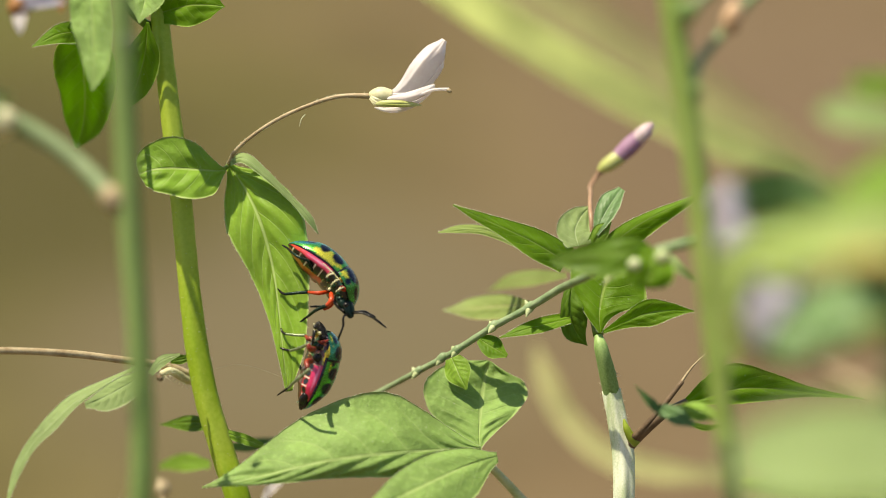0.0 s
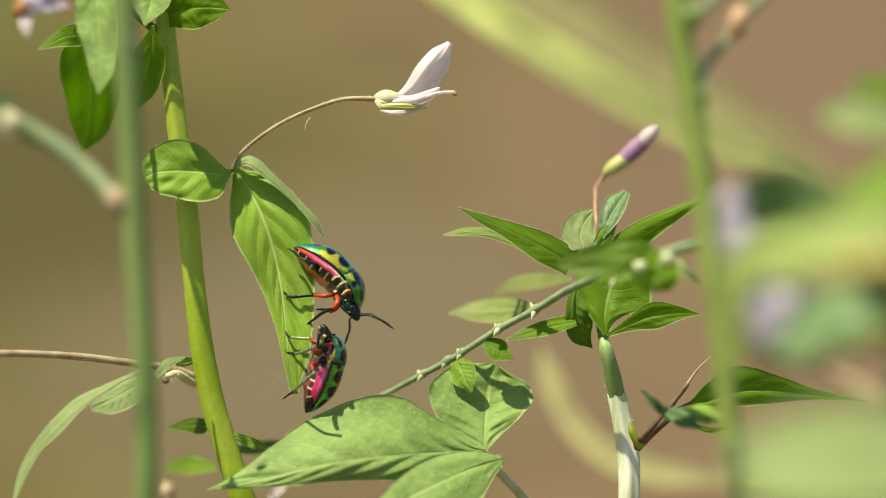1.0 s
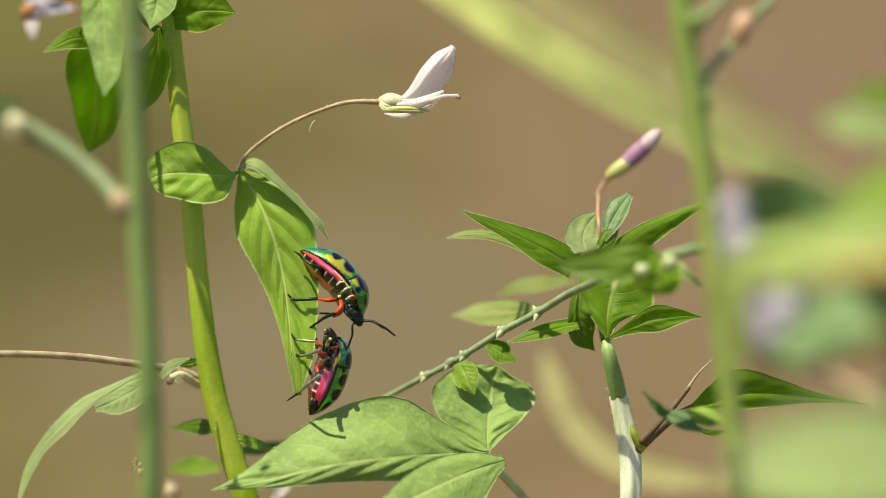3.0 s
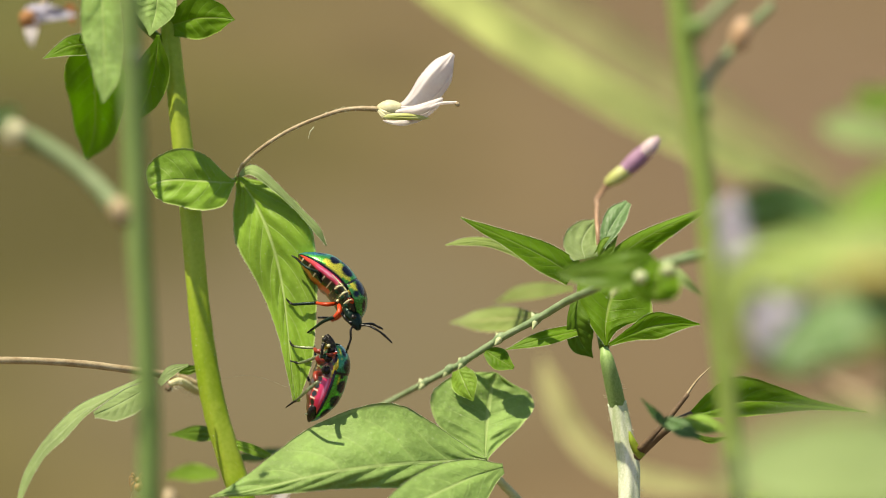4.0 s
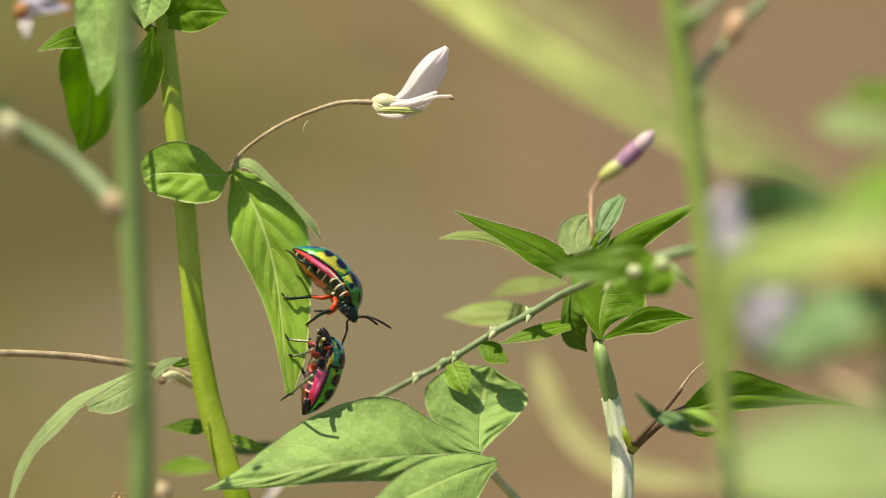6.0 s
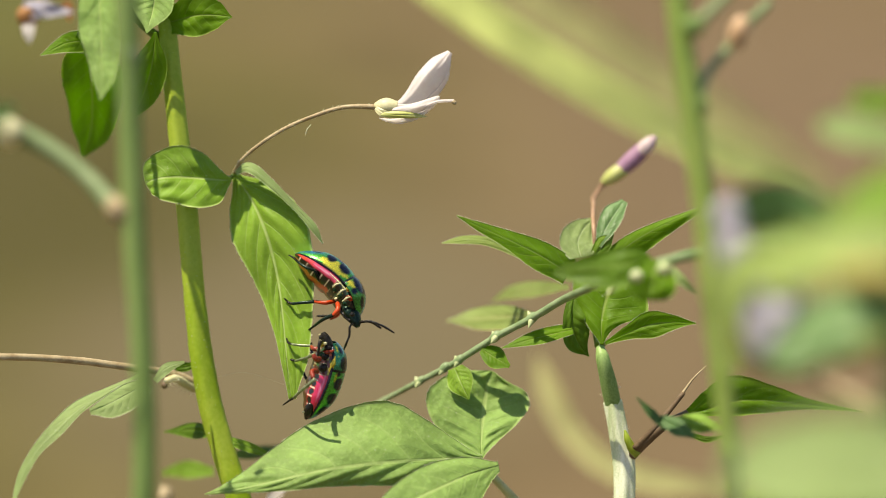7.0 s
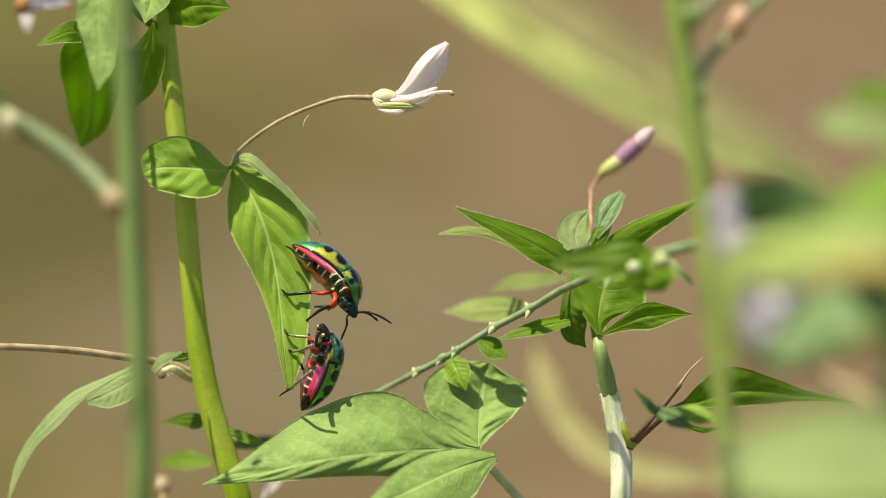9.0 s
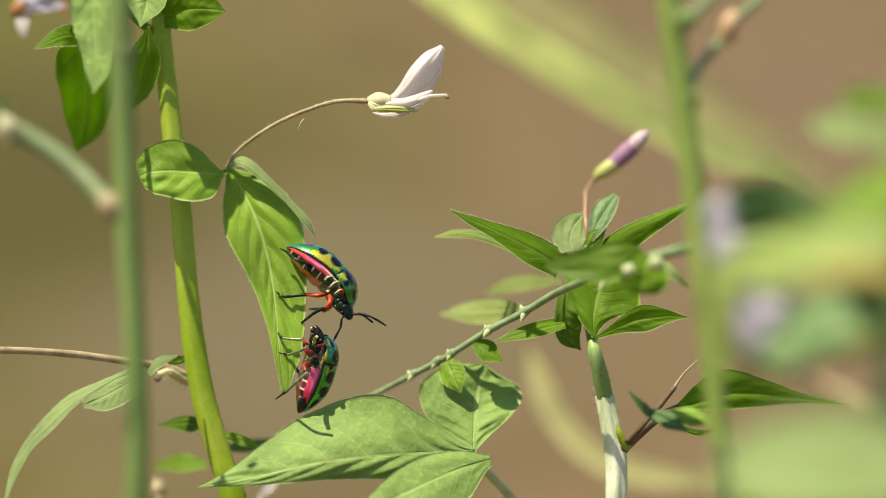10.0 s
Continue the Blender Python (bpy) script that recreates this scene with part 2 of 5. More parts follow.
# ======================= building helpers =======================
def mesh_of(name, verts, faces, material, uvs=None, smooth=True, colours=None):
    me = bpy.data.meshes.new(name)
    me.from_pydata([tuple(v) for v in verts], [], faces)
    me.materials.append(material)
    if uvs is not None:
        layer = me.uv_layers.new(name="blade")
        for loop in me.loops:
            layer.data[loop.index].uv = uvs[loop.vertex_index]
    if colours is not None:
        layer = me.color_attributes.new("pattern", "FLOAT_COLOR", "POINT")
        for i, c in enumerate(colours):
            layer.data[i].color = (*c, 1)
    if smooth:
        me.polygons.foreach_set("use_smooth", [True] * len(me.polygons))
    me.update()
    return me


def thing(name, base, label, category, group=""):
    ob = new(name)
    ob.empty_display_size = 0.01
    ob.location = base
    return tagged(ob, label, category, group)


def root(ob):
    """The place of the top-level thing that ob belongs to."""
    while ob.parent:
        ob = ob.parent
    return ob.location


def part(name, me, owner, label="", kind=""):
    """A mesh, built where it stands, as a part of owner."""
    me.transform(Matrix.Translation(-root(owner)))
    ob = new(name, me)
    ob.parent = owner
    return tagged(ob, label, kind=kind)


def smooth_line(points, steps=8):
    """A line that glides through the points, whatever the gaps between them."""
    ps = [Vector(p) for p in points]
    ways = []
    for i in range(len(ps)):
        w = Vector()
        if i > 0:
            w += (ps[i] - ps[i - 1]).normalized()
        if i < len(ps) - 1:
            w += (ps[i + 1] - ps[i]).normalized()
        ways.append(w.normalized())
    out = []
    for a, b, u, v in zip(ps, ps[1:], ways, ways[1:]):
        n = (b - a).length
        for k in range(steps):
            t = k / steps
            out.append(a * (2 * t ** 3 - 3 * t * t + 1) + u * n * (t ** 3 - 2 * t * t + t) + b * (3 * t * t - 2 * t ** 3) + v * n * (t ** 3 - t * t))
    out.append(ps[-1])
    return out


def spread(values, n):
    xs = np.linspace(0, len(values) - 1, n)
    return list(np.interp(xs, range(len(values)), values))


def tube(points, radii, material, sides=10, steps=8, ribs=0.0, rough=0.0, name="stem", seed=1):
    """A round, slightly uneven stalk through the points; radii in millimetres."""
    line = smooth_line(points, steps)
    rs = [r * 0.001 for r in spread(radii, len(line))]
    verts, faces = [], []
    up = Vector((0.31, 0.87, 0.38))
    for i, p in enumerate(line):
        along = (line[min(i + 1, len(line) - 1)] - line[max(i - 1, 0)]).normalized()
        a = along.cross(up).normalized()
        b = along.cross(a)
        for k in range(sides):
            w = 2 * math.pi * k / sides
            r = rs[i] * (1 + ribs * math.cos(5 * w)) * (1 + rough * noise.noise(p * 900 + Vector((k * 0.7, seed, 0))))
            verts.append(p + (a * math.cos(w) + b * math.sin(w)) * r)
    for i in range(len(line) - 1):
        for k in range(sides):
            j = (k + 1) % sides
            faces.append((i * sides + k, i * sides + j, (i + 1) * sides + j, (i + 1) * sides + k))
    verts += [line[0], line[-1]]
    n = len(verts)
    top = (len(line) - 1) * sides
    for k in range(sides):
        j = (k + 1) % sides
        faces += [(n - 2, j, k), (n - 1, top + k, top + j)]
    return mesh_of(name, verts, faces, material)


def hairs(spots, length, thick, material, name, seed=3):
    """Fine hairs: spots are pairs of a root and the way that the hair points."""
    rng = random.Random(seed)
    verts, faces = [], []
    for p, way in spots:
        way = (way + Vector((rng.uniform(-.4, .4), rng.uniform(-.4, .4), rng.uniform(-.4, .4)))).normalized()
        a = way.orthogonal().normalized() * thick * 0.001
        b = way.cross(a)
        n = len(verts)
        verts += [p + a, p - a * 0.5 + b * 0.87, p - a * 0.5 - b * 0.87, p + way * length * 0.001 * rng.uniform(0.25, 1.5)]
        faces += [(n, n + 1, n + 3), (n + 1, n + 2, n + 3), (n + 2, n, n + 3)]
    return mesh_of(name, verts, faces, material, smooth=False)


def stem_hairs(points, radii, count, length, seed=4):
    line = smooth_line(points, 10)
    rs = spread(radii, len(line))
    rng = random.Random(seed)
    spots = []
    for _ in range(count):
        i = rng.randrange(len(line) - 1)
        p = line[i].lerp(line[i + 1], rng.random())
        along = (line[i + 1] - line[i]).normalized()
        way = along.orthogonal().normalized()
        way.rotate(Matrix.Rotation(rng.uniform(0, 2 * math.pi), 3, along))
        spots.append((p + way * rs[i] * 0.00096, way + along * 0.2))
    return hairs(spots, length, 0.035, HAIR, "hairs", seed)


def blade(base, mid, tip, left, right, tilt=(0.0, 0.0), peak=0.4, sharp=1.3, roll=0.0, wave=0.0, thick=0.22, material=None,
          cells=(44, 9), seed=1, name="leaf"):
    """A leaf blade along base, mid, tip. left and right: half widths in millimetres; tilt: how far each half leans towards the front;
    peak: where it is widest; sharp: how pointed; roll: curl of the rims; wave: ripples of the rims."""
    nu, nv = cells
    ctrl = mid * 2 - (base + tip) * 0.5
    verts, uvs, rims = [], [], ([], [])
    ka, kb = sharp * peak, sharp * (1 - peak)
    top = peak ** ka * (1 - peak) ** kb
    for layer in (0, 1):
        for i in range(nu + 1):
            s = i / nu
            p = base * (1 - s) ** 2 + ctrl * 2 * s * (1 - s) + tip * s * s
            way = ((ctrl - base) * (1 - s) + (tip - ctrl) * s)
            flat = (way - AHEAD * way.dot(AHEAD)).normalized()
            side = AHEAD.cross(flat) * -1.0
            w = max(0.012, (s ** ka) * ((1 - s) ** kb) / top)
            for j in range(-nv, nv + 1):
                v = j / nv
                half, lean = (left, tilt[0]) if v >= 0 else (right, tilt[1])
                r = abs(v) * half * w * 0.001
                out = side * (1 if v >= 0 else -1) - AHEAD * lean
                q = p + out * r
                lift = -roll * half * 0.001 * w * v * v
                lift += wave * 0.001 * abs(v) * w * noise.noise(Vector((s * 5, v * 1.5, seed * 3.7)))
                lift += 0.00010 * w * math.cos(s * 44 - abs(v) * 11 + 2.5 * noise.noise(Vector((s * 4, v * 3, seed)))) * (1 - abs(v)) * min(1, half / 7)
                lift += 0.0009 * w * noise.noise(Vector((s * 3.0 + seed, v * 2, 5.5))) * min(1, half / 4)
                q = q - AHEAD * (lift - layer * thick * 0.001 * (1 - 0.7 * abs(v)))
                # uneven rim
                if abs(j) == nv:
                    q += side * 0.00010 * noise.noise(Vector((s * 40, v, seed))) * min(1, half / 3)
                    if layer == 0:
                        rims[0 if v > 0 else 1].append((q, out.normalized()))
                verts.append(q)
                uvs.append((s, 0.5 + 0.5 * v))
    row = 2 * nv + 1
    size = row * (nu + 1)
    faces = []
    for i in range(nu):
        for j in range(row - 1):
            a = i * row + j
            faces.append((a, a + row, a + row + 1, a + 1))
            faces.append((size + a, size + a + 1, size + a + row + 1, size + a + row))
        for j, turn in ((0, 0), (row - 1, 1)):
            a, b = i * row + j, (i + 1) * row + j
            faces.append((a, size + a, size + b, b) if turn else (a, b, size + b, size + a))
    for j in range(row - 1):
        e = nu * row
        faces.append((j, j + 1, size + j + 1, size + j))
        faces.append((e + j, size + e + j, size + e + j + 1, e + j + 1))
    return mesh_of(name, verts, faces, material, uvs), rims


def leaf(owner, *shape, label="", fringe=0, name="leaf", **more):
    me, rims = blade(*shape, **more)
    ob = part(name, me, owner, label)
    if fringe:
        rng = random.Random(more.get("seed", 1))
        spots = []
        for rim in rims:
            for (p, w), (q, _) in zip(rim, rim[1:]):
                for _ in range(fringe):
                    spots.append((p.lerp(q, rng.random()), w - AHEAD * 0.3))
        part("fringe", hairs(spots, 0.17, 0.015, HAIR, "fringe"), ob, "fine pale hairs along the rim", "stuff")
    return ob


def glide(values, t):
    """A smooth run through even stations; t from 0 to 1."""
    x = t * (len(values) - 1)
    i = min(int(x), len(values) - 2)
    f = x - i
    a, b = values[i], values[i + 1]
    u = (b - (values[i - 1] if i > 0 else a)) * 0.5
    v = ((values[i + 2] if i + 2 < len(values) else b) - a) * 0.5
    return a * (2 * f ** 3 - 3 * f * f + 1) + u * (f ** 3 - 2 * f * f + f) + b * (3 * f * f - 2 * f ** 3) + v * (f ** 3 - f * f)


def lamina(owner, rib, left, right, lean=(0.0, 0.0), curl=0.0, quilt=0.05, rows=7.0, sweep=1.7, wave=0.3, thick=0.2, material=None, fringe=0, down=0, across=11, seed=1, label="", name="leaf"):
    """A leaf along its midrib. left, right: reach of each half at even stations, in millimetres; lean: how far each half comes
    forward per reach; curl: how far the rims bend back; quilt: bulges between the side veins; down: count of short hairs on the face."""
    steps = max(6, 72 // (len(rib) - 1))
    line = smooth_line(rib, steps)
    gone = [0.0]
    for a, b in zip(line, line[1:]):
        gone.append(gone[-1] + (b - a).length)
    count, row = len(line), 2 * across + 1
    verts, uvs, rims = [], [], ([], [])
    for layer in (0, 1):
        for i, p in enumerate(line):
            s, t = gone[i] / gone[-1], i / (count - 1)
            way = line[min(i + 1, count - 1)] - line[max(i - 1, 0)]
            flat = (way - AHEAD * way.dot(AHEAD)).normalized()
            side = AHEAD.cross(flat) * -1.0
            for j in range(-across, across + 1):
                v = abs(j / across) ** 1.2 * (1 if j >= 0 else -1)
                reach = max(0.03, glide(left if j >= 0 else right, t))
                fold = lean[0] if j >= 0 else lean[1]
                if isinstance(fold, tuple):
                    fold = glide(fold, t)
                out = side * (1 if j >= 0 else -1) - AHEAD * fold
                r = abs(v) * reach
                full = min(1, reach / 3)
                lift = -curl * reach * v * v
                lift += wave * abs(v) * full * noise.noise(Vector((s * 5, v * 1.5, seed * 3.7)))
                lift -= quilt * full * math.cos(2 * math.pi * (s * rows - abs(v) ** 1.25 * sweep)) * (1 - abs(v) ** 3) * min(1, abs(v) * 5)
                lift -= 0.28 * full * math.exp(-(v * 7) ** 2)
                lift += 0.5 * full * noise.noise(Vector((s * 3.2 + seed, v * 2.2, 5.5)))
                q = p + (out * r - AHEAD * (lift - layer * thick * (1 - 0.9 * abs(v)))) * 0.001
                if abs(j) == across:
                    q += side * 0.00013 * full * noise.noise(Vector((s * 30, v, seed)))
                    if layer == 0:
                        rims[0 if v > 0 else 1].append((q, out.normalized()))
                verts.append(q)
                uvs.append((s, 0.5 + 0.5 * v))
    size = row * count
    faces = []
    for i in range(count - 1):
        for j in range(row - 1):
            a = i * row + j
            faces.append((a, a + row, a + row + 1, a + 1))
            faces.append((size + a, size + a + 1, size + a + row + 1, size + a + row))
        for j, turn in ((0, 0), (row - 1, 1)):
            a, b = i * row + j, (i + 1) * row + j
            faces.append((a, size + a, size + b, b) if turn else (a, b, size + b, size + a))
    for j in range(row - 1):
        e = (count - 1) * row
        faces.append((j, j + 1, size + j + 1, size + j))
        faces.append((e + j, size + e + j, size + e + j + 1, e + j + 1))
    ob = part(name, mesh_of(name, verts, faces, material, uvs), owner, label)
    if fringe:
        rng = random.Random(seed)
        spots = [(p.lerp(q, rng.random()), w - AHEAD * 0.3) for edge in rims for (p, w), (q, _) in zip(edge, edge[1:]) for _ in range(fringe)]
        part("fringe", hairs(spots, 0.17, 0.015, HAIR, "fringe"), ob, "fine pale hairs along the rim", "stuff")
    if down:
        rng = random.Random(seed + 500)
        grid = [(rng.randrange(count - 1), rng.randrange(row - 1), rng.random()) for _ in range(down)]
        spots = [(verts[i * row + j].lerp(verts[(i + 1) * row + j + 1], f) - AHEAD * 0.00003, RISE * 0.5 - AHEAD) for i, j, f in grid]
        part("hairs", hairs(spots, 0.16, 0.012, HAIR, "hairs"), ob, "short pale hairs", "stuff")
    return ob


def bulb(start, end, radii, material, sides=14, name="bulb", squash=1.0):
    """A round, closed body turned about the line from start to end; radii in millimetres from start to end."""
    n = 18
    rs = [r * 0.001 for r in np.interp(np.linspace(0, 1, n), np.linspace(0, 1, len(radii)), radii)]
    along = (end - start).normalized()
    a = along.orthogonal().normalized()
    b = along.cross(a)
    verts, faces = [], []
    for i in range(n):
        t = 0.5 - 0.5 * math.cos(math.pi * i / (n - 1))
        r = np.interp(t, np.linspace(0, 1, n), rs)
        for k in range(sides):
            w = 2 * math.pi * k / sides
            verts.append(start.lerp(end, t) + (a * math.cos(w) + b * math.sin(w) * squash) * r)
    for i in range(n - 1):
        for k in range(sides):
            j = (k + 1) % sides
            faces.append((i * sides + k, i * sides + j, (i + 1) * sides + j, (i + 1) * sides + k))
    faces.append(tuple(reversed(range(sides))))
    faces.append(tuple((n - 1) * sides + k for k in range(sides)))
    return mesh_of(name, verts, faces, material)


ROUND = (0.05, 0.62, 0.88, 0.98, 1.0, 0.98, 0.88, 0.62, 0.05)


def ball(centre, r, material, name="ball", way=Vector((0, 0, 1)), long=1.0):
    d = way.normalized() * r * long * 0.001
    return bulb(centre - d, centre + d, [x * r for x in ROUND], material, name=name)


# ======================= ground =======================
def ground():
    n = 120
    edge = np.sign(np.linspace(-1, 1, n)) * np.abs(np.linspace(-1, 1, n)) ** 4 * 400
    verts = []
    for y in edge:
        for x in edge:
            h = 0.05 * noise.noise(Vector((x * 0.5, y * 0.5, 2))) + 0.012 * noise.noise(Vector((x * 4, y * 4, 7)))
            h *= min(1, max(0, (math.hypot(x, y) - 0.25) * 1.2))
            verts.append((x, y, h))
    faces = [(i * n + j, i * n + j + 1, (i + 1) * n + j + 1, (i + 1) * n + j) for i in range(n - 1) for j in range(n - 1)]
    ob = new("ground", mesh_of("ground", verts, faces, SOIL))
    tagged(ob, "bare brown soil with olive mossy patches", "ground", kind="structure")


ground()


# ======================= the weed on which the bugs sit =======================
def bug_plant():
    base = V(-40, -10, 0)
    p = thing("weed_plant", base, "tall green weed with three-part leaves and a white flower", "plant", "weeds")
    upper = [V(-36.74, 14.40, 464.41), V(-36.38, 11.60, 453.18), V(-35.01, 8.45, 440.55), V(-33.42, 5.30, 427.92), V(-32.48, 2.85, 418.09), V(-32.11, 1.80, 413.88)]
    lower = [V(-32.11, 2.06, 414.93), V(-31.39, 0.75, 409.67), V(-30.09, -0.83, 403.35), V(-28.14, -2.40, 397.04), V(-25.97, -4.15, 390.02), V(-30, -5, 330), V(-38, -9, 150), base]
    part("stem", tube(upper[:-1] + lower[1:], [1.07, 1.14, 1.29, 1.36, 1.36, 1.50, 1.57, 1.57, 1.64, 1.9, 2.1, 2.4], STEM_MAIN, 24, 10, 0.05, 0.05), p,
         "ribbed yellow-green stem, hairy below")
    part("hairs", stem_hairs(lower[:5], [1.43, 1.50, 1.57, 1.57], 190, 0.30), p, "", "stuff")
    part("hairs", stem_hairs(upper, [1.07, 1.21, 1.36, 1.36], 110, 0.25), p, "", "stuff")
    # leaf with the bugs, and its two fellows
    part("petiole", tube([V(-32.84, 5.44, 428.47), V(-30.54, 6.11, 430.33), V(-28.64, 6.25, 431.70), V(-27.49, 6.46, 432.54)], [0.6, 0.42, 0.32, 0.28], STEM), p)
    lamina(p, [V(-27.46, 6.97, 432.51), V(-25.37, 4.62, 430.14), V(-23.36, 1.89, 426.64), V(-21.66, -0.20, 421.11), V(-20.66, -2.92, 415.19), V(-20.09, -5.08, 410.63), V(-19.48, -6.93, 406.53)], (0.43, 3.29, 5.43, 4.79, 3.71, 2.64, 0.64), (0.43, 3.07, 4.43, 3.14, 1.50, 0.71, 0.29),
           lean=(0.15, -0.3), curl=0.05, quilt=0.18, rows=8.0, sweep=2.6, wave=0.5, material=LEAF_VEINED, fringe=5, down=700, across=15, seed=2, label="hanging green leaf with pale veins")
    # pale colour stands in for the grazing highlight on its upper face
    lamina(p, [V(-27.18, 5.57, 433.10), V(-25.35, 3.57, 434.19), V(-22.71, 2.34, 432.55), V(-19.39, 0.91, 429.73), V(-16.95, 0.10, 427.28), V(-15.76, -0.01, 425.18)], (0.21, 0.71, 0.57, 0.36, 0.43, 0.07), (0.29, 0.64, 0.50, 0.36, 0.50, 0.07),
           lean=(-0.9, 0.5), curl=0.15, material=LEAF_PALE, fringe=3, seed=3, label="drooping leaf seen along its rim, pale green")
    lamina(p, [V(-27.74, 5.15, 432.24), V(-28.90, 4.36, 432.41), V(-31.44, 3.22, 432.80), V(-34.59, 2.67, 433.06), V(-37.10, 2.60, 432.79), V(-38.22, 2.89, 432.29), V(-38.53, 3.05, 432.10)], (0.29, 3.00, 3.79, 3.36, 2.71, 1.71, 0.29), (0.29, 1.14, 3.29, 4.07, 3.14, 1.93, 0.29),
           lean=(0.45, -0.2), curl=0.10, quilt=0.08, rows=5.0, wave=0.4, material=LEAF, fringe=3, across=14, down=300, seed=4, label="blunt green leaf")
    # flower on its thin stalk
    stalk = [V(-27.53, 7.02, 432.72), V(-26.16, 5.02, 435.06), V(-21.78, 4.84, 438.46), V(-16.00, 4.48, 441.15), V(-13.14, 4.67, 441.91), V(-9.21, 4.68, 441.98)]
    part("flower_stalk", tube(stalk, [0.26, 0.25, 0.25, 0.27, 0.27, 0.36], STALK, 10, 10, 0, 0.12), p, "thin tan hairy stalk")
    part("hairs", stem_hairs(stalk, [0.26, 0.26, 0.3], 260, 0.2, 9), p, "", "stuff")
    f = part("flower", bulb(V(-9.36, 4.72, 442.12), V(-6.43, 4.67, 441.91), [0.35, 0.85, 1.12, 1.15, 1.0, 0.8], CALYX), p, "half-open white flower with yellow-green base")
    lamina(f, [V(-9.19, 3.87, 441.99), V(-8.25, 3.33, 441.51), V(-6.70, 3.66, 441.16)], (0.29, 0.43, 0.14), (0.29, 0.57, 0.14), curl=0.3, quilt=0.0, wave=0.2, material=CALYX, seed=52, name="sepal")
    lamina(f, [V(-6.70, 4.06, 441.95), V(-4.55, 3.47, 442.06), V(-2.28, 3.97, 442.83)], (0.57, 0.64, 0.21), (0.50, 0.43, 0.21), curl=0.4, quilt=0.0, wave=0.2, thick=0.3, material=PETAL, seed=53, name="petal")
    lamina(f, [V(-6.71, 4.64, 441.77), V(-5.13, 4.07, 442.82), V(-2.77, 3.97, 445.72), V(-1.00, 4.85, 447.58), V(0.21, 6.40, 448.84)], (0.71, 1.00, 1.43, 1.36, 0.43), (0.86, 1.21, 1.79, 1.43, 0.36), lean=(-0.2, -0.2), curl=0.6, quilt=0.0, thick=0.4, material=PETAL, seed=5, name="petal")
    lamina(f, [V(-5.60, 6.16, 441.27), V(-2.80, 6.18, 443.01), V(-0.79, 7.20, 445.45), V(0.14, 8.41, 446.99)], (0.43, 0.93, 0.93, 0.21), (0.43, 0.86, 0.86, 0.21), lean=(-0.3, -0.4), curl=0.5, quilt=0.0, thick=0.4, material=PETAL, seed=6, name="petal")
    leaf(f, V(-7.12, 3.59, 441.75), V(-3.83, 2.32, 442.42), V(-1.00, 4.04, 443.55), 0.71, 0.64, tilt=(-0.2, -0.2), roll=0.6, peak=0.45, sharp=0.9, thick=0.4, material=PETAL, seed=7, name="petal")
    leaf(f, V(-8.69, 3.35, 440.78), V(-4.98, 2.83, 440.74), V(-1.28, 3.87, 442.86), 0.43, 0.36, roll=0.6, peak=0.5, thick=0.35, material=PETAL, seed=8, name="petal")
    leaf(f, V(-8.52, 2.47, 441.38), V(-5.60, 1.88, 441.50), V(-2.63, 3.41, 440.99), 0.50, 0.43, roll=0.5, peak=0.4, thick=0.3, material=SEPAL, seed=9, name="sepal")
    part("stamen", tube([V(-6.69, 3.49, 441.34), V(-3.12, 2.71, 442.35), V(-1.35, 2.88, 443.04), V(0.78, 2.92, 443.17)], [0.22, 0.22, 0.2, 0.2], PETAL, 8), f)
    part("anther", ball(V(0.78, 2.87, 442.97), 0.28, STALK, way=Vector((1, 0, -1)), long=1.4), f)
    part("hairs", tube([V(-17.43, 4.11, 439.70), V(-17.87, 2.97, 439.26), V(-18.09, 2.77, 438.43)], [0.06, 0.05, 0.03], HAIR, 5), p)
    # cluster higher up
    part("petiole", tube([V(-36.46, 12.53, 448.65), V(-39.82, 9.26, 452.08), V(-43.14, 8.31, 456.54)], [0.7, 0.5, 0.5], STEM), p)
    lamina(p, [V(-42.75, -4.64, 458.31), V(-42.40, -6.79, 453.81), V(-42.13, -8.60, 450.66), V(-41.85, -10.33, 447.86), V(-41.96, -11.63, 445.56)], (2.14, 2.29, 2.14, 1.57, 0.07), (2.57, 2.71, 1.79, 1.14, 0.07), lean=(0.3, -0.2), quilt=0.04, wave=0.8, material=LEAF_DOWNY, fringe=2, down=200, seed=11, label="pale leaf that hangs in the sun")
    lamina(p, [V(-45.43, 7.93, 450.83), V(-46.07, 9.77, 445.81), V(-46.36, 12.08, 440.61), V(-47.08, 14.05, 436.12), V(-48.26, 15.33, 432.99)], (2.57, 4.14, 3.86, 2.43, 0.29), (1.86, 3.86, 3.29, 2.43, 0.36), lean=(-0.1, -0.1), wave=0.9, quilt=0.03, material=LEAF_MID, across=12, seed=12, label="shaded deep green leaf")
    lamina(p, [V(-47.01, 8.62, 449.49), V(-48.72, 6.57, 449.53), V(-50.27, 5.39, 448.93), V(-51.68, 4.71, 448.25)], (1.43, 1.29, 0.64, 0.07), (1.57, 1.21, 0.64, 0.07), lean=(0.3, -0.5), material=LEAF_MID, fringe=2, seed=13)
    lamina(p, [V(-37.29, 6.94, 450.99), V(-37.81, 6.78, 447.04), V(-39.13, 7.80, 442.86), V(-41.21, 9.05, 438.81)], (0.14, 2.00, 1.86, 0.07), (0.21, 2.29, 1.71, 0.07), quilt=0.03, material=LEAF_MID, seed=14)
